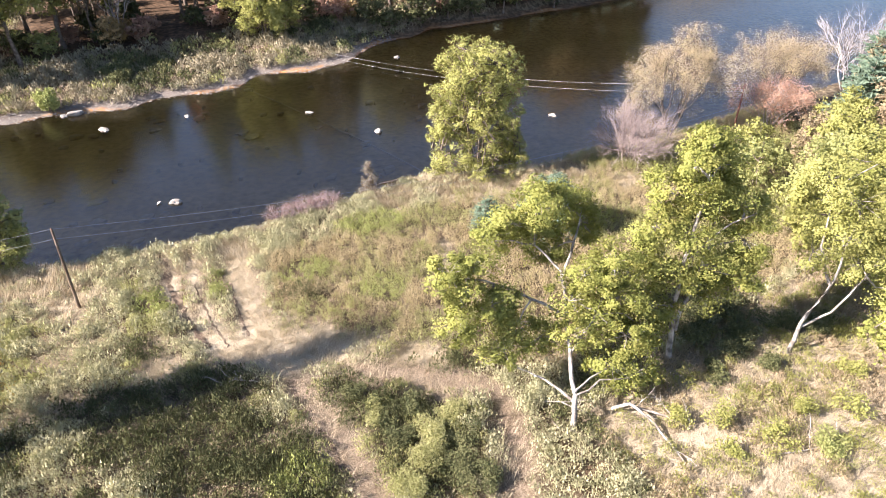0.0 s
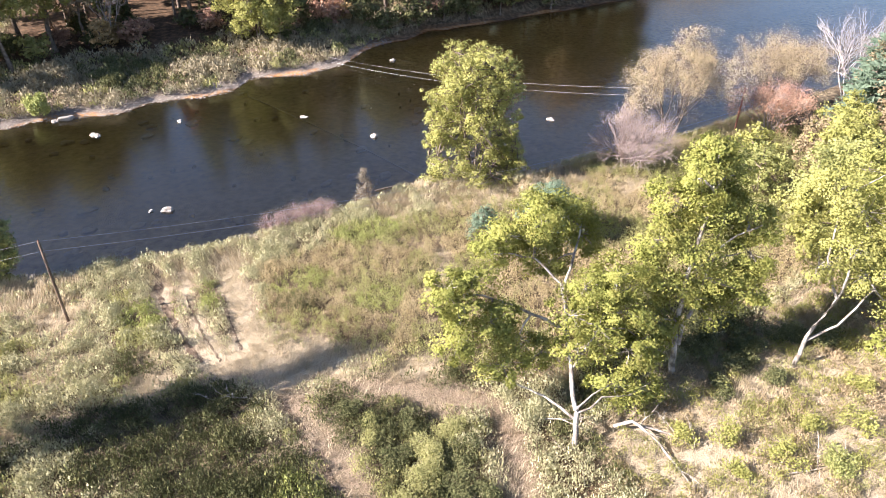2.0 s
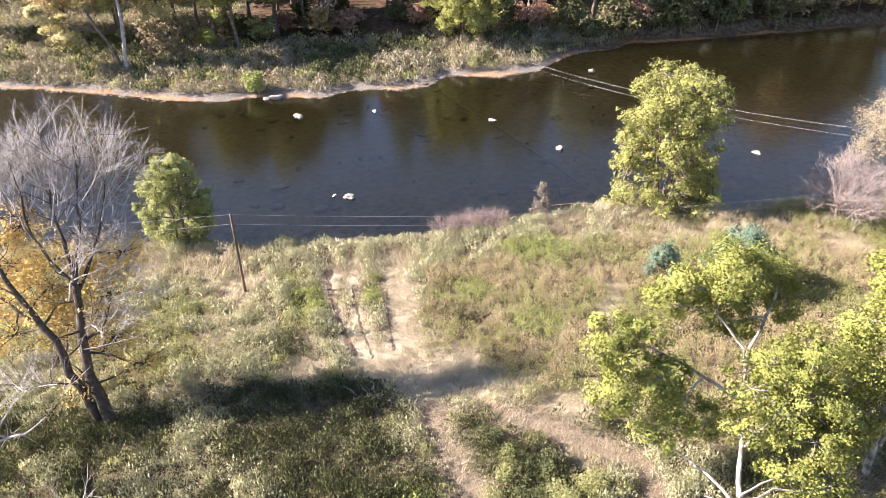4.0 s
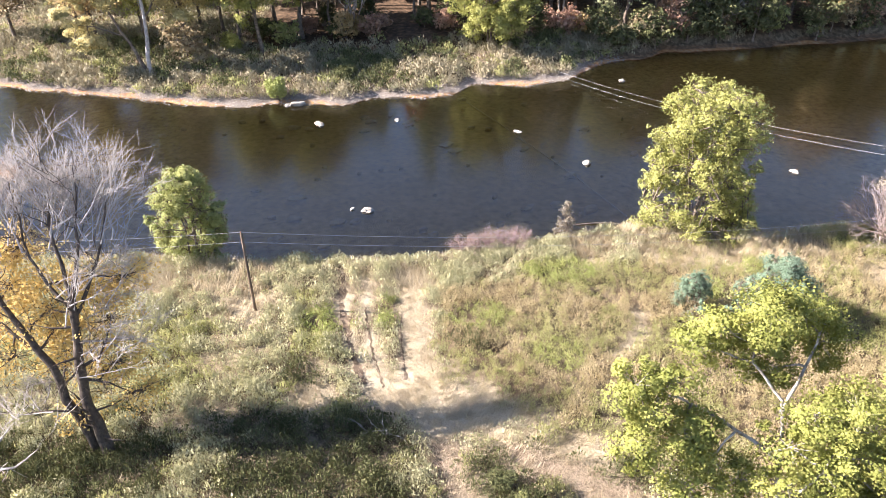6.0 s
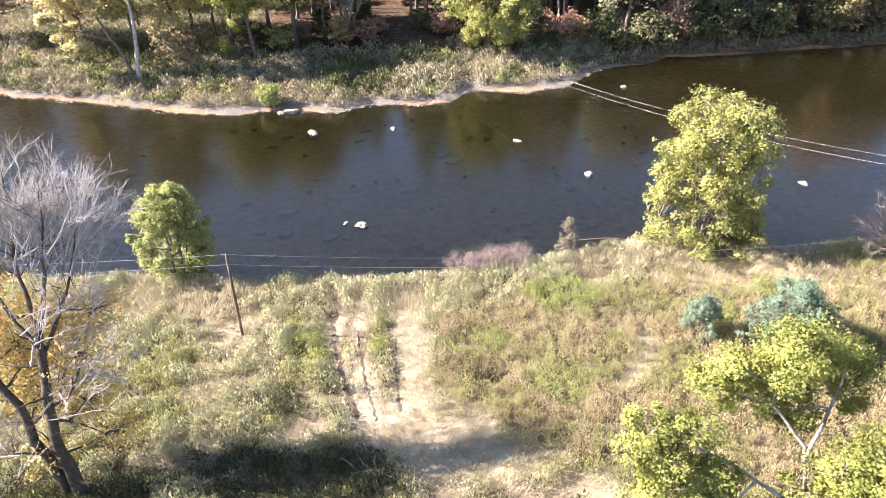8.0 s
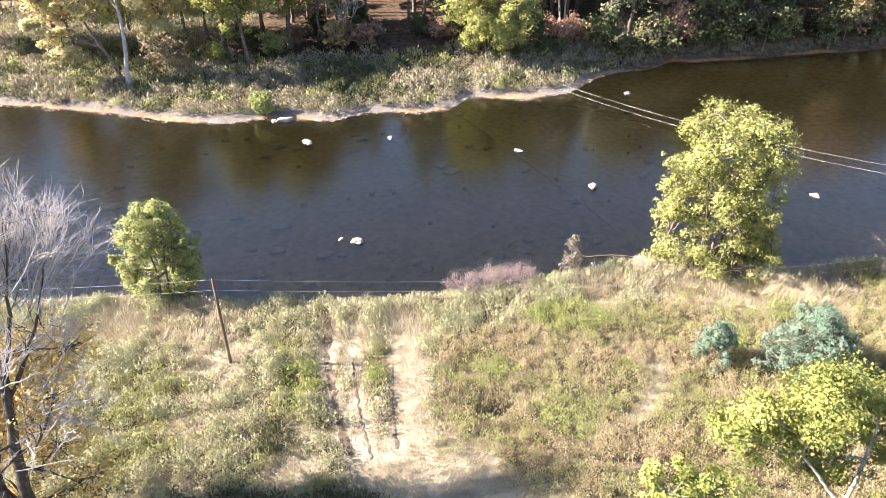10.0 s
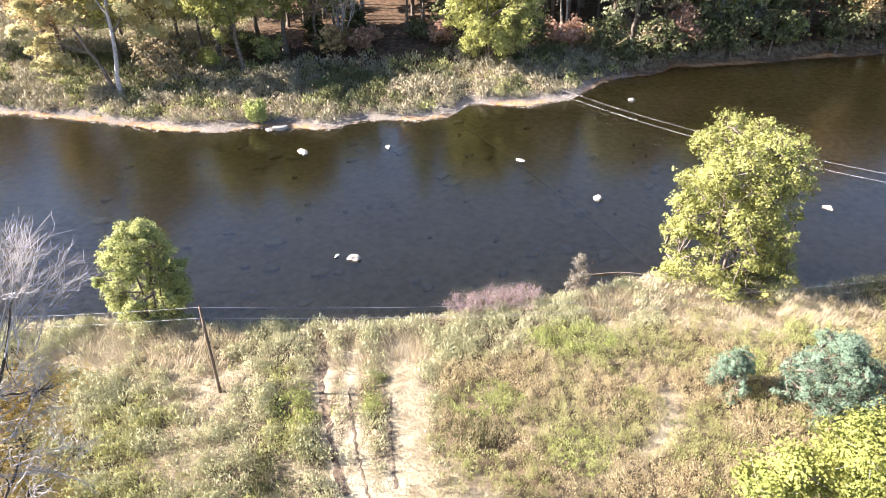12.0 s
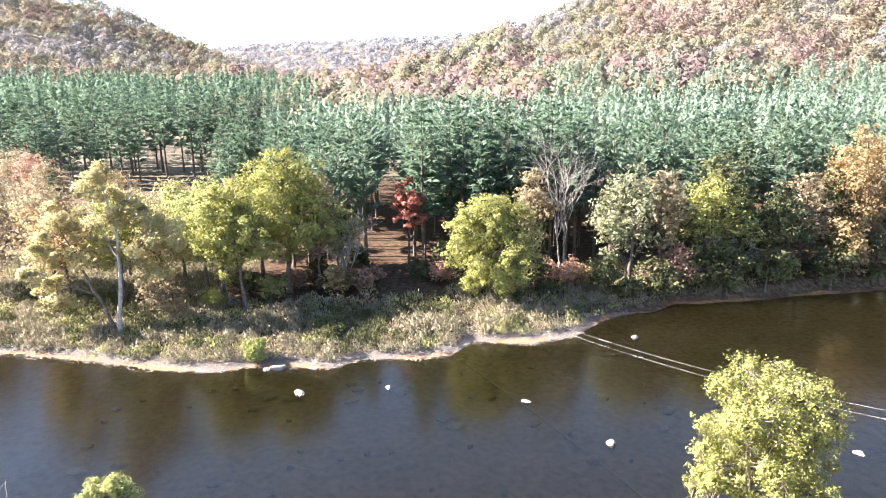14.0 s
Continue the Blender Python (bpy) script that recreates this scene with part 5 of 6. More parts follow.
def pine_proto(seed, h, w, n, leaf):
    """The upper part of a plantation pine: soft up-turned sprays round a tapering crown."""
    r = np.random.default_rng(seed)
    t = r.uniform(0, 1, n) ** 0.8
    a = r.uniform(0, 6.28, n)
    rad = w / 2 * (1 - 0.93 * t ** 1.7) * r.uniform(0.45, 1.05, n) * (1 + 0.3 * np.sin(t * 23 + a * 2))
    p = np.stack([np.cos(a) * rad, np.sin(a) * rad, h * (0.36 + 0.62 * t)], 1)
    out = np.stack([np.cos(a), np.sin(a), np.full(n, 0.55)], 1)
    v, f = leaves(p, leaf * 0.55, r, 0.3, out)
    v, nv = soften(v, out, 0.75)
    k = n // 3
    sv, sf = slivers(p[:k], out[:k] * 0.5 + (0, 0, 0.8), leaf, leaf * 0.28, r)
    sv, sn = soften(sv, out[:k], 0.75)
    return np.concatenate([v, sv]), np.concatenate([f, sf + len(v)]), np.concatenate([nv, sn])


def far_woods():
    x = np.concatenate([rng.uniform(-30, 470, 3900), rng.uniform(-640, -130, 2700)])
    y = np.concatenate([rng.uniform(380, 760, 3900), rng.uniform(560, 920, 2700)])
    az = np.abs(x) / (y - 20)
    h = height(x, y)
    hill = (h > 16 + 6 * vnoise(x, y, 80, 2)) & (az < 0.70)
    # The left hill leans to the grey tone, in place of haze.
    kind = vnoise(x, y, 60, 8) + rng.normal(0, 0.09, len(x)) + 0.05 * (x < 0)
    hard = [crown_proto(820 + i, 15, 10.5, 90, 1.35) for i in range(6)]
    for lo, hi, m, name in [(-9, 0.33, H_ROSE, "faded red"), (0.33, 0.45, H_TAN, "tan"), (0.45, 0.52, H_GOLD, "gold"), (0.52, 0.65, H_OLIVE, "olive"), (0.65, 9, H_GREY, "leafless haze-grey")]:
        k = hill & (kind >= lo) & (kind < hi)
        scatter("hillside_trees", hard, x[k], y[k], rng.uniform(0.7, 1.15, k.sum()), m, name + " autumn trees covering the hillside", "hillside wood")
    # autumn trees at the hill's foot, behind the plantation
    x = np.concatenate([rng.uniform(-110, 190, 440), rng.uniform(-230, 70, 320)])
    y = 345 + 0.1 * np.abs(x - 20) + np.concatenate([rng.uniform(0, 110, 440), rng.uniform(110, 420, 320)])
    kind = vnoise(x, y, 40, 5) + rng.normal(0, 0.16, 760)
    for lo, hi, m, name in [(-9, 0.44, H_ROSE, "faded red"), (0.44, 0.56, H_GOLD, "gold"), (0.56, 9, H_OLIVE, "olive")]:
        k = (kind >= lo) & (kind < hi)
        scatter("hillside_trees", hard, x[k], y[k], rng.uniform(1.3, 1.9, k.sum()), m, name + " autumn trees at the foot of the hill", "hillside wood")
    # Ridge crowns share one blue-grey with the valley's haze painted in.
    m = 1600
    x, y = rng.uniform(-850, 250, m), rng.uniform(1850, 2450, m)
    scatter("hillside_trees", [crown_proto(860 + i, 26, 24, 40, 3.6) for i in range(3)], x, y, rng.uniform(0.7, 1.2, m), H_RIDGE, "haze-grey wooded ridge at the end of the valley", "hillside wood")
    # plantation pines between the grown ones and the hills
    m = 3000
    y = 225 + 330 * rng.uniform(0, 1, m) ** 1.3
    x = rng.uniform(-0.68, 0.68, m) * (y - 10)
    k = ((x > -52) | (y > 318)) & (height(x, y) < 26) & ~((y > 345) & (x > -95) & (x < 60))
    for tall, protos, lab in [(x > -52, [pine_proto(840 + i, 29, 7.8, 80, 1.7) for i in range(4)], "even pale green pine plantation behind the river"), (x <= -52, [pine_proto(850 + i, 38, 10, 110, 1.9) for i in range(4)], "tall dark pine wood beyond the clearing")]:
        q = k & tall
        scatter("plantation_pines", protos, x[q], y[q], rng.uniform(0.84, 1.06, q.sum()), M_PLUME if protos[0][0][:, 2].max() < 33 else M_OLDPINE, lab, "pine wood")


far_woods()

# ---------------- shore gravel ----------------


def pebbles():
    n = 5200
    x = rng.uniform(-90, 36, n)
    df = rng.uniform(-1.5, 4.5, n)
    y = far_bank(x) + df
    gx, gy = rng.normal(-62, 9, 900), rng.normal(90, 6, 900)
    x, y = np.concatenate([x, gx]), np.concatenate([y, gy])
    h = height(x, y)
    k = (h > -0.25) & (h < 0.75)
    protos = []
    for i in range(4):
        r = np.random.default_rng(870 + i)
        a = np.linspace(0, 2 * np.pi, 5, endpoint=False) + r.uniform(-0.3, 0.3, 5)
        ring = np.stack([np.cos(a) * r.uniform(0.7, 1.2, 5), np.sin(a) * r.uniform(0.6, 1.0, 5), r.uniform(-0.1, 0.1, 5)], 1)
        v = np.concatenate([ring, [[0.1, 0, 0.55]]])
        protos.append((v, np.array([[j, (j + 1) % 5, 5] for j in range(5)])))
    scatter("gravel", protos, x[k], y[k], rng.uniform(0.06, 0.26, k.sum()), M_GRAVEL, "grey river gravel along the waterline", "gravel", lift=0.03)


pebbles()

# ---------------- meadow plants ----------------


def tuft_proto(seed, n, h, spread, width, flat=1.0):
    """Arching grass blades that all bend one way, one triangle each."""
    r = np.random.default_rng(seed)
    a = r.normal(0, 0.75, n)
    p = np.stack([r.normal(0, spread * 0.4, n), r.normal(0, spread * 0.4, n), np.zeros(n)], 1)
    L = h * r.uniform(0.5, 1.15, n)
    lean = r.uniform(0.25, 0.95, n)
    tip = p + np.stack([np.cos(a) * L * lean, np.sin(a) * L * lean, flat * L * np.sqrt(1 - 0.7 * lean ** 2)], 1)
    side = np.stack([-np.sin(a), np.cos(a), np.zeros(n)], 1) * width
    v = np.stack([p - side, p + side, tip], 1).reshape(-1, 3)
    return v, np.arange(3 * n).reshape(-1, 3)


def dome_proto(seed, n, h, wide, leaf, slim=0.4):
    """A clump of upright leafy stems: small leaves over a lumpy dome, their tips turned up."""
    r = np.random.default_rng(seed)
    a, d = r.uniform(0, 6.28, n), np.sqrt(r.uniform(0, 1, n)) * 0.98
    lumps = 1 + 0.22 * np.sin(a * 3 + r.uniform(0, 6)) * d + 0.16 * np.sin(a * 7 + d * 9 + r.uniform(0, 6))
    top = np.sqrt(1 - d ** 2) * lumps
    c = np.stack([np.cos(a) * d * wide / 2 * lumps, np.sin(a) * d * wide / 2 * lumps, h * top * r.uniform(0.7, 1.08, n)], 1)
    nrm = np.stack([np.cos(a) * d / wide * 2, np.sin(a) * d / wide * 2, top / h], 1)
    nrm /= np.linalg.norm(nrm, axis=1)[:, None]
    up = nrm * 0.45 + (0, 0, 0.9) + r.normal(0, 0.32, (n, 3))
    up /= np.linalg.norm(up, axis=1)[:, None]
    side = np.cross(up, nrm + r.normal(0, 0.45, (n, 3)))
    side /= np.linalg.norm(side, axis=1)[:, None]
    k = (leaf * r.uniform(0.65, 1.35, n))[:, None]
    v = np.stack([c - side * k * slim, c + side * k * slim, c + up * k * 1.7], 1).reshape(-1, 3)
    v, nv = soften(v, nrm, 0.45)
    return v, np.arange(3 * n).reshape(-1, 3), nv


def mound_proto(seed, n, h, wide, leaf):
    """A broad rounded clump of far-bank weeds."""
    return dome_proto(seed, n, h, wide, leaf, 0.55)


# Rut soil, darkened for the shade a sunken rut would hold.
M_SHADESOIL = mat("shaded_rut_soil", [(0.2, (0.05, 0.036, 0.026)), (0.5, (0.12, 0.088, 0.062)), (0.85, (0.26, 0.20, 0.14))], scale=1.5, fine=14, bump=1.0, rough=0.95, spec=0.1)


def rut(pts, wide, seed):
    """A worn dark soil strip laid over the ground, rut shade in its colour."""
    r = np.random.default_rng(seed)
    line = np.concatenate([np.linspace(p, q, 14)[(1 if i else 0):] for i, (p, q) in enumerate(zip(pts[:-1], pts[1:]))])
    line = line + r.normal(0, 0.06, line.shape)
    d = np.gradient(line, axis=0)
    d /= np.linalg.norm(d, axis=1)[:, None]
    side = np.stack([-d[:, 1], d[:, 0]], 1)
    w = wide / 2 * r.uniform(0.5, 1.3, (len(line), 1))
    rows = [line - side * w, line + side * w * 0.3, line + side * w]
    v = []
    for a in zip(*rows):
        for j, (px, py) in enumerate(a):
            v.append((px, py, ground_at(px, py) + (0.02, 0.05, 0.02)[j]))
    k = np.arange(len(line) - 1)[:, None] * 3
    f = np.concatenate([k + [0, 1, 4, 3], k + [1, 2, 5, 4]])
    tagged(piece("wheel_rut", mesh_of("wheel_rut", v, f, M_SHADESOIL, True)), "bare soil and painted shade of a worn wheel rut", "wheel rut", group="ruts", kind="structure")


for k, (line, wide) in enumerate([(RUT_A, 0.7), (RUT_B[1:], 0.22), ([(-2.6, 59), (-2.3, 55.0), (-1.6, 50.0)], 0.26), ([(0.7, 42.5), (1.5, 39), (2.6, 35), (3.4, 31)], 0.8), ([(13.0, 36.2), (14.0, 33.5), (13.9, 31.0)], 0.5)]):
    rut(line, wide, 720 + k)


def meadow():
    n = 60000
    x, y = rng.uniform(-46, 78, n), rng.uniform(16, 80, n)
    dn = near_bank(x) - y
    inside = (dn > -0.5) & (x > -9 - 0.56 * y) & (x < 24 + 0.9 * y)
    x, y, dn = x[inside], y[inside], dn[inside]
    n = len(x)

    def chance():
        return rng.uniform(0, 1, n)

    bare, pale, hill = track_open(x, y), straw_share(x, y), slope(x, y)
    patch, fine, big = vnoise(x, y, 5.0, 31), vnoise(x, y, 1.7, 61), vnoise(x, y, 9.0, 35)
    lane = np.minimum(seg_dist(x, y, LANE[1:]), seg_dist(x, y, LANE2)) < 1.7
    off_rut = np.minimum(np.minimum(seg_dist(x, y, RUT_A), seg_dist(x, y, RUT_B)), seg_dist(x, y, [(-2.6, 59), (-2.3, 55), (-1.6, 50)]))
    rutted = off_rut < 0.34
    east = smooth(0.2, 1.2, x - 0.4 + 1.2 * (fine - 0.5)) * smooth(46, 49, y + 0.75 * np.clip(x - 5, 0, 30) + 2 * (fine - 0.5))
    field = (east > 0.5) & (y - 0.25 * x + 6 * (patch - 0.5) < 63) & (hill < 0.4)
    south = ~field & (y < 46 + 5 * (patch - 0.5)) & (hill < 0.5)
    brink = dn < 6 + 3 * (patch - 0.5)
    # dry grass in swirling tufts
    swirl = 6.28 * 1.4 * vnoise(x, y, 7.0, 51, 2)
    grass = [tuft_proto(900 + i, 17, 0.72, 0.75, 0.022) for i in range(6)]
    k = (chance() > 0.55 * bare) & ~rutted & (chance() < 0.26 + 0.7 * np.maximum(pale, 0.6 * hill) + 0.35 * brink - 0.22 * field)
    scatter("dry_grass", grass, x[k], y[k], (rng.uniform(0.6, 1.3, n) * (0.8 + 0.5 * brink))[k], M_STRAW, "pale dry meadow grass bent in tufts", "grass", yaw=(swirl + rng.normal(0, 0.5, n))[k])
    laid = [tuft_proto(980 + i, 20, 0.8, 1.0, 0.014, 0.14) for i in range(4)]
    k = (np.maximum(bare, pale) > 0.4) & ~rutted & ~lane & (chance() < 0.5)
    scatter("trodden_straw", laid, x[k], y[k], rng.uniform(0.8, 1.5, k.sum()), M_STRAW, "pale straw trodden flat in the wheel tracks", "straw")
    k = lane & ((bare > 0.3) | (chance() < 0.2))
    scatter("dead_stems", laid, x[k], y[k], rng.uniform(0.8, 1.6, k.sum()), M_DEADSTEM, "brown dead stems trodden into the lane", "straw")
    # which weed grows where
    stand = (chance() > 0.88 * pale) & (chance() > 1.2 * bare) & ~rutted
    tint = patch + 0.35 * (fine - 0.5) + rng.normal(0, 0.06, n)
    lush = np.zeros(n, bool)
    for px, py, rx, ry in [(13.5, 65.5, 4.2, 2.6), (-9, 57.5, 2.6, 2.6), (-3.6, 58.5, 0.8, 3.4), (0.2, 32.5, 2.0, 2.6), (11.5, 52.5, 2.4, 2.0), (34, 66, 4, 2), (27, 62, 2, 2), (5, 58, 3, 2)]:
        lush |= ((x - px) / rx) ** 2 + ((y - py) / ry) ** 2 + 1.6 * (fine - 0.5) < 1
    dark = (south & (tint < 0.5 + 0.08 * (x < 0))) | (np.hypot(x + 10, y - 50.3) < 1.9) | (np.hypot((x - 3.6) / 2.2, (y - 54.6) / 1.3) < 1)
    russet = field & ~lush & (tint > 0.55 + 0.25 * (big - 0.5))
    sage = ~field & ~lush & ~dark & ((tint > 0.38) | brink) & (~south | (x > 14) | (tint > 0.6))
    olive = ~lush & ~dark & ~russet & ~sage
    # low filling weeds, then fuller clumps
    low = [dome_proto(920 + i, 30, 0.62, 0.85, 0.10) for i in range(6)]
    spire = [dome_proto(930 + i, 44, 1.05, 0.62, 0.08, 0.34) for i in range(6)]
    heap = [dome_proto(960 + i, 120, 0.85, 1.4, 0.10) for i in range(6)]
    rise = [dome_proto(970 + i, 330, 1.35, 2.4, 0.10) for i in range(6)]
    slot = stand & (hill < 0.6)
    for name, kind, m, lab in [("russet_weeds", russet, M_RUST, "russet and olive goldenrod gone to seed"), ("sage_weeds", sage, M_SAGE, "grey-green weeds and grass on the bank"), ("olive_weeds", olive, M_WEED, "dense olive-green meadow weeds"), ("bright_weeds", lush, M_LUSH, "fresh yellow-green weeds in the meadow"), ("dark_weeds", dark, M_BUSH, "dark green weeds in the lower meadow")]:
        k = slot & kind & (chance() < np.where(field, 0.95, 0.36))
        f = k & field
        if f.any():
            scatter(name, spire, x[f], y[f], rng.uniform(0.6, 1.25, f.sum()) * (0.7 + 0.6 * fine[f]), m, lab, "weeds")
        f = k & ~field
        if f.any():
            scatter(name, low, x[f], y[f], rng.uniform(0.7, 1.5, f.sum()), m, lab, "weeds")
        clear = slot & kind & ~field & (bare < 0.04) & (off_rut > 0.9)
        k = clear & (chance() < 0.16)
        if k.any():
            scatter(name.replace("weeds", "weed_mounds"), heap, x[k], y[k], rng.uniform(0.5, 1.15, k.sum()), m, lab + ", in small clumps", "weeds")
        k = clear & (off_rut > 1.3) & (chance() < 0.14 * smooth(0.45, 0.62, fine)) & (pale < 0.3)
        if k.any():
            scatter(name.replace("weeds", "weed_mounds"), rise, x[k], y[k], rng.uniform(0.55, 1.0, k.sum()), m, lab + ", in rounded clumps", "weeds")
    # thin yellow and tan brush on the dry slope
    for name, m, share, lab in [("yellow_brush", M_YELLOW, 0.10, "thin yellow-leaved brush on the dry slope"), ("tan_brush", M_BEIGE, 0.12, "faded tan brush on the dry slope"), ("olive_brush", M_WEED, 0.05, "low olive brush on the dry slope")]:
        k = (hill > 0.4) & (chance() < share * 2 * smooth(0.35, 0.65, vnoise(x, y, 3.0, 81 + len(name))))
        scatter(name, heap, x[k], y[k], rng.uniform(0.4, 0.95, k.sum()), m, lab, "brush")
    heap2 = [mound_proto(990 + i, 60, 1.5, 2.2, 0.2) for i in range(4)]
    n = 1500
    fx = rng.uniform(-95, 40, n)
    fd = rng.uniform(1.2, 24, n)
    fy = far_bank(fx) + fd
    fp = vnoise(fx, fy, 5, 77)
    for name, k, m, lab in [("sage_weed_mounds", fp > 0.46, M_HAY, "rounded hay-coloured clumps on the far bank"), ("olive_weed_mounds", (fp <= 0.46) & (fp > 0.4), M_WEED, "rounded olive clumps on the far bank"), ("dark_weed_mounds", fp <= 0.4, M_BUSH, "dark green clumps on the far bank")]:
        scatter(name, heap2, fx[k], fy[k], rng.uniform(0.5, 1.3, k.sum()), m, lab, "weeds")
    # far bank: sage weeds and grass between the gravel and the wood
    n = 26000
    x, y = rng.uniform(-95, 62, n), rng.uniform(115, 178, n)
    df = y - far_bank(x)
    p = vnoise(x, y, 6.0, 71)
    ok = (df > 0.9 + 2.2 * vnoise(x, y, 7, 73)) & (df < 13 + 12 * vnoise(x, y, 9, 75) + 45 * (x < -38))
    u = rng.uniform(0, 1, n)
    protos = [dome_proto(940 + i, 24, 0.8, 1.5, 0.2) for i in range(4)]
    for name, k, m, lab in [("sage_weeds", ok & (p > 0.42) & (u < 0.45), M_BANKSAGE, "dull grey-green weeds on the far bank"), ("hay_weeds", ok & (p > 0.42) & (u >= 0.45), M_HAY, "weathered dry weeds on the far bank"), ("dry_grass", ok & (p <= 0.42) & (u < 0.5), M_DEADSTEM, "brown dry grass on the far bank"), ("olive_weeds", ok & (p <= 0.42) & (u > 0.7), M_WEED, "olive weeds on the far bank")]:
        k = k & (rng.uniform(0, 1, n) < 0.7)
        scatter(name, protos, x[k], y[k], rng.uniform(0.5, 1.2, k.sum()), m, lab, "weeds")


meadow()

# shrubs standing out of the weeds
# tall goldenrod stand between the two lanes
# Every other clump takes the darker leaf for the stand's shaded gaps.
for k, (x, y, s) in enumerate([(7.4, 33.2, 1.5), (9.6, 32.4, 1.6), (11.6, 31.4, 1.4), (8.6, 30.2, 1.6), (10.8, 29.0, 1.5), (6.6, 36.0, 1.3), (9.0, 35.4, 1.2), (11.8, 33.8, 1.3), (12.2, 28.0, 1.2), (7.0, 28.4, 1.4), (5.4, 38.6, 1.1)]):
    shrub("goldenrod_clump", at(x, y), 1.25 * s, 2.0 * s, M_WEED if k % 2 else M_BUSH, 580 + k, "tall olive goldenrod clump beside the lane", count=int(2400 * s), leaf=0.09)
# brushwood under the sycamores
for k, (x, y, s) in enumerate([(32.5, 35, 1.6), (34.2, 32.4, 1.5), (36.4, 33.6, 1.5), (30.6, 37.4, 1.5), (34.6, 37, 1.7), (37.8, 36.2, 1.6), (31.4, 30.6, 1.0), (40.5, 34.0, 1.5), (42.5, 32.0, 1.3), (27.6, 37.8, 1.3), (36.0, 29.6, 1.1)]):
    shrub("undergrowth_bush", at(x, y), 1.2 * s, 2.3 * s, M_BUSH, 610 + k, "dark tangled undergrowth bush below the sycamores", count=int(1800 * s), leaf=0.11)
for k, (x, y, s) in enumerate([(26.0, 27.6, 1.1), (28.6, 26.0, 1.3), (31.0, 23.6, 1.2), (27.4, 23.4, 0.9), (34.6, 25.4, 1.1), (24.6, 32.6, 1.2), (38.0, 24.0, 1.3), (41.0, 27.4, 1.3)]):
    shrub("sapling", at(x, y), 1.5 * s, 1.9 * s, M_YELLOW, 640 + k, "small yellow-leaved sapling on the dry slope", count=int(700 * s), leaf=0.12)
shrub("green_bush", at(33.6, 22.0), 1.5, 2.6, M_GREEN, 660, "bright green bush on the dry slope", count=2600, leaf=0.1)
# far shore
shrub("yellow_bush", at(-26.4, 119.2), 4.2, 3.6, M_LUSH, 670, "yellow-green bush on the far shore beside a boulder", count=3600, leaf=0.22)
shrub("green_bush", at(-16.5, 128.0), 2.6, 7.0, M_BUSH, 671, "wide dark green bush on the far bank", count=4200, leaf=0.22)
shrub("yellow_bush", at(-39.0, 139.0), 4.5, 4.5, M_YELLOW, 672, "bright yellow-green bush by the leaning tree", count=3600, leaf=0.22)


def fallen(name, pts, r0, r1, material, label, seed, twigs=0, category="log"):
    """A trunk or limb lying on the ground, with broken side limbs."""
    r = np.random.default_rng(seed)
    top = new(name)
    base = np.array(at(*pts[0][:2]))
    top.location = base
    tagged(top, label, category)
    path = np.array([np.array(at(x, y, dz)) - base for x, y, dz in pts])
    fine = np.concatenate([bend(path[i], path[i + 1], r, 0.06, 5)[(1 if i else 0):] for i in range(len(path) - 1)])
    rad = np.linspace(r0, r1, len(fine))
    w = Wood()
    w.add(fine, rad, 8)
    piece("trunk", w.mesh("trunk", material), top)
    for _ in range(twigs):
        k = r.integers(2, len(fine))
        d = r.normal(0, 1, 3) * (1, 1, 0.35) + (0, 0, 0.5)
        d *= r.uniform(0.6, 2.0) / np.linalg.norm(d)
        w = Wood()
        w.add(bend(fine[k], fine[k] + d, r, 0.2, 5), np.linspace(rad[k] * 0.6, 0.012, 5), 5)
        for _ in range(3):
            q = fine[k] + d * r.uniform(0.4, 1.0)
            w.add(bend(q, q + d * 0.3 + r.normal(0, 0.25, 3), r, 0.2, 4), np.linspace(0.022, 0.008, 4), 4)
        piece("limb", w.mesh("limb", material), top)
    return top


fallen("fallen_log", [(22.6, 30.2, 0.4), (23.6, 29.6, 1.0), (24.4, 27.6, 0.6), (24.6, 24.4, 0.15)], 0.15, 0.06, M_PALE, "white broken sycamore limb lying on the slope", 701, 3)
fallen("fallen_log", [(24.0, 29.4, 0.7), (25.6, 28.0, 0.5), (26.6, 26.6, 0.2)], 0.1, 0.04, M_PALE, "thin white broken limb on the slope", 702, 2)
fallen("fallen_branch", [(18.0, 33.2, 0.3), (19.4, 32.0, 0.8), (21.2, 30.2, 0.3)], 0.07, 0.03, M_PALE, "white dead branch at the sycamore's foot", 703, 2)
fallen("fallen_branch", [(18.4, 26.6, 0.1), (19.2, 28.4, 0.2)], 0.05, 0.02, M_PALE, "white dead stick in the grass", 704, 1)
fallen("fallen_log", [(34.0, 75.0, 0.4), (36.8, 73.2, 0.5), (39.8, 71.6, 0.2)], 0.14, 0.06, M_TWIG, "grey drift log in the grass on the bank", 705, 2)
fallen("drift_log", [(17.0, 78.6, 0.8), (20.0, 78.8, 0.9), (23.2, 78.2, 1.0)], 0.08, 0.04, M_BARK, "grey drift log at the water's edge", 706, 1)
fallen("fallen_branch", [(30.2, 22.6, 0.1), (33.4, 22.0, 0.3), (36.0, 22.4, 0.1)], 0.05, 0.02, M_TWIG, "grey dead branch lying on the slope", 707, 3)
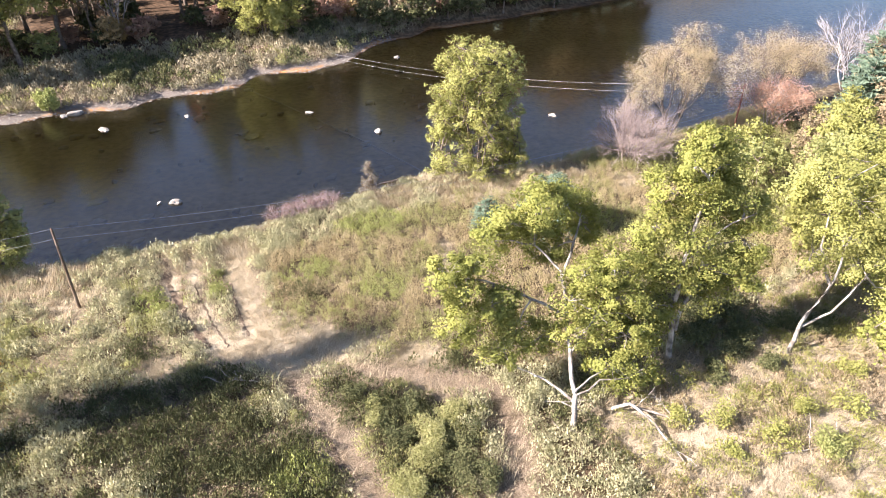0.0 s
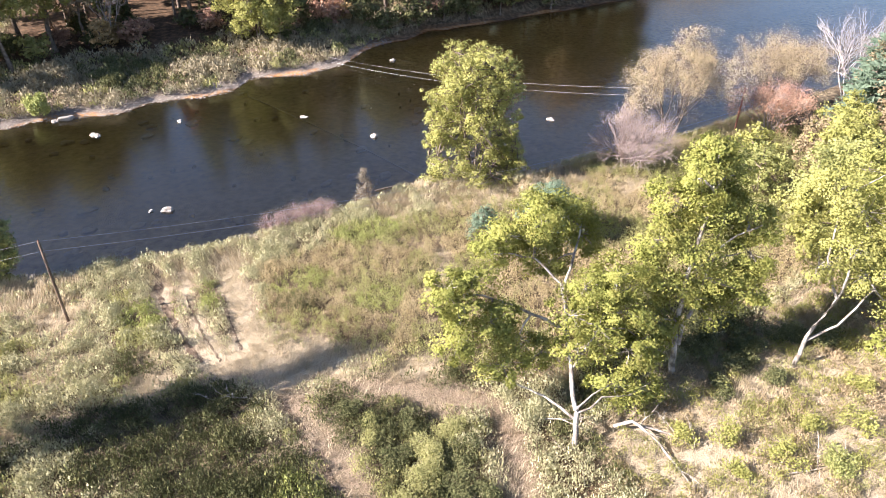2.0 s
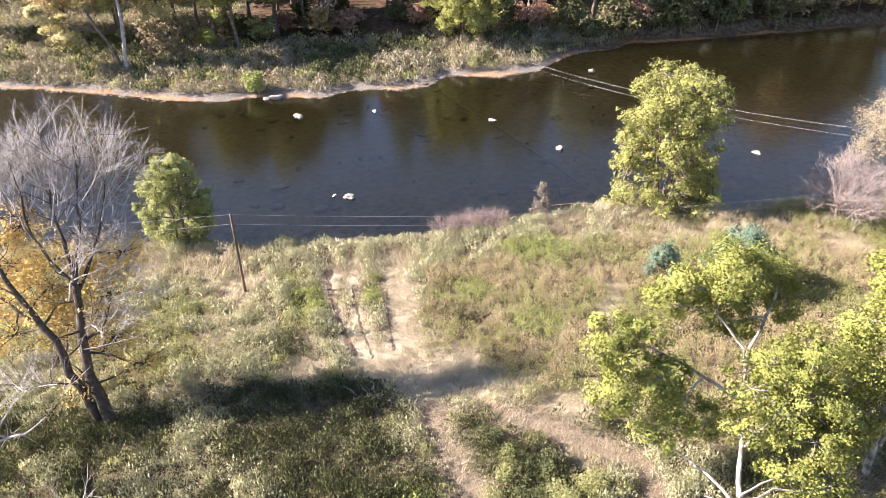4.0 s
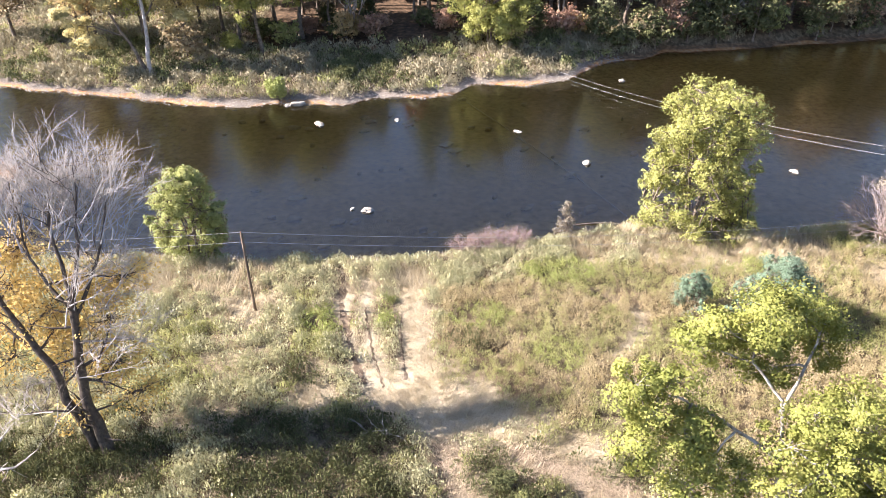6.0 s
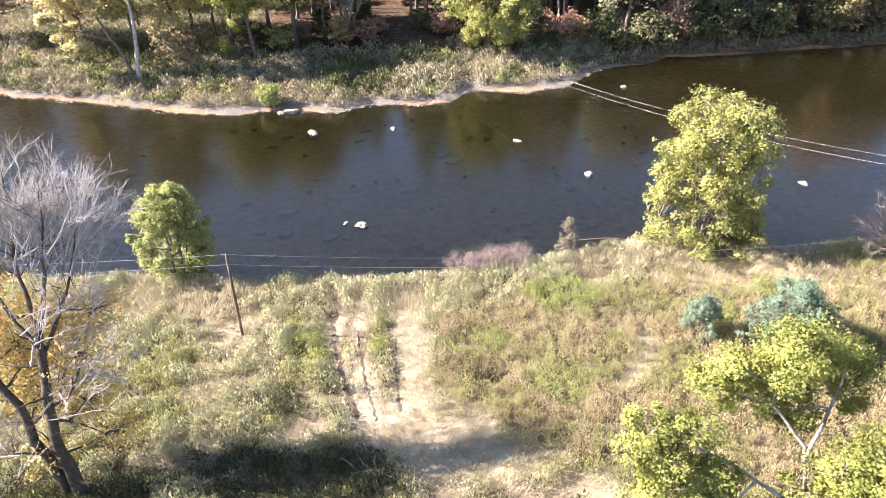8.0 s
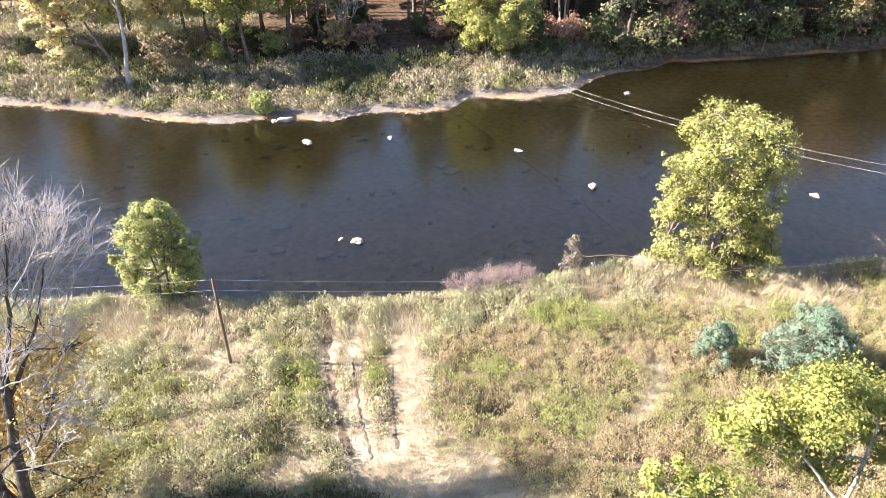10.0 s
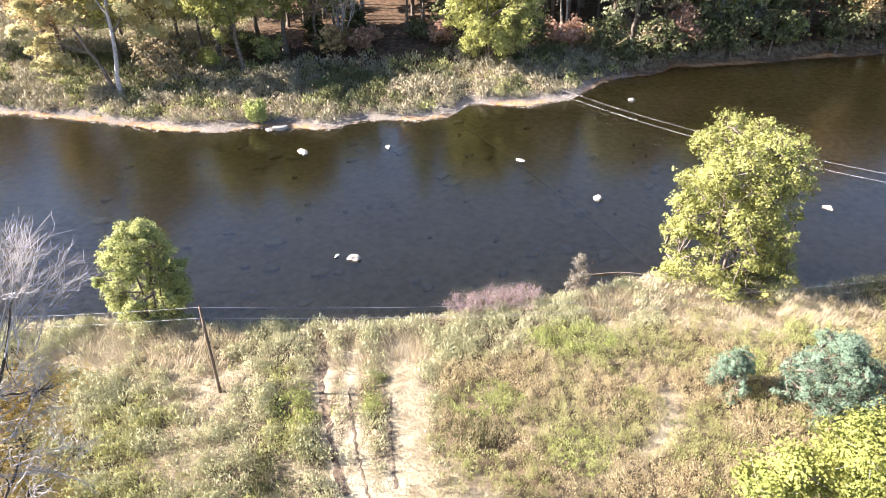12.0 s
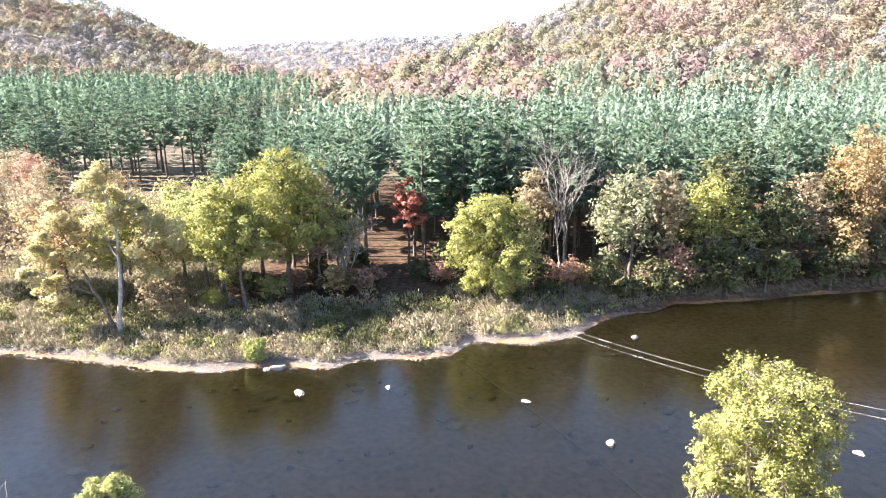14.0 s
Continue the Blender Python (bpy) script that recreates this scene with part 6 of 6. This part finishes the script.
fallen("brush_pile", [(-4.6, 43.6, 0.2), (-3.2, 43.6, 0.6), (-1.8, 43.2, 0.3)], 0.06, 0.02, M_TWIG, "grey pile of dead branches by the track", 708, 6, "brush")
# dead white tree below the maple
limb_tree("dead_tree", at(-27.4, 34.4), [
    ([(0, 0, -0.3), (-0.2, 0.4, 3.0), (-0.9, 1.0, 6.0), (-1.4, 1.8, 9.0)], 0.26, 0.06),
    ([(-0.2, 0.5, 3.4), (1.2, 1.0, 4.6), (3.4, 1.2, 5.2), (4.8, 1.6, 6.2)], 0.13, 0.03),
    ([(-0.2, 0.5, 3.2), (0.8, 1.6, 5.6), (1.8, 2.2, 8.4)], 0.11, 0.03),
    ([(0.9, 1.0, 4.4), (2.4, 1.8, 6.4), (3.4, 2.4, 7.6)], 0.08, 0.02),
    ([(-0.4, 0.7, 4.6), (-1.8, 1.2, 6.0), (-3.0, 1.6, 6.4)], 0.09, 0.02),
], [], None, M_TWIG, 710, "dead bleached tree with broken bare limbs", bare_twigs=7)
bare_tree("dead_sapling", 5.5, 2.5, M_TWIG, 711, "thin dead bleached sapling", stems=2, fork=2, base=at(-20.8, 33.0), girth=0.06)

bm = bmesh.new()
bmesh.ops.create_cube(bm, size=1)
bmesh.ops.scale(bm, vec=(1.0, 0.06, 1.1), verts=bm.verts)
bmesh.ops.bevel(bm, geom=bm.edges[:], offset=0.015, segments=1, affect="EDGES")
bmesh.ops.translate(bm, vec=(0, -0.08, 1.5), verts=bm.verts)
M_BOARD = mat("white_painted_board", [(0.2, (0.55, 0.54, 0.52)), (0.8, (0.76, 0.75, 0.73))], scale=2, fine=12, bump=0.1, rough=0.6)
me = bpy.data.meshes.new("board")
bm.to_mesh(me)
bm.free()
me.materials.append(M_BOARD)
board = new("sign")
board.location = at(-17.9, 174.9)
tagged(board, "blank white board on a post by the forest track", "sign")
piece("board", me, board)
v, f = tube([(0, 0, -0.3), (0, 0, 1.9), (0, 0, 1.92)], [0.06, 0.06, 0.01], 8)
piece("post", mesh_of("post", v, f, M_POLE, True), board)
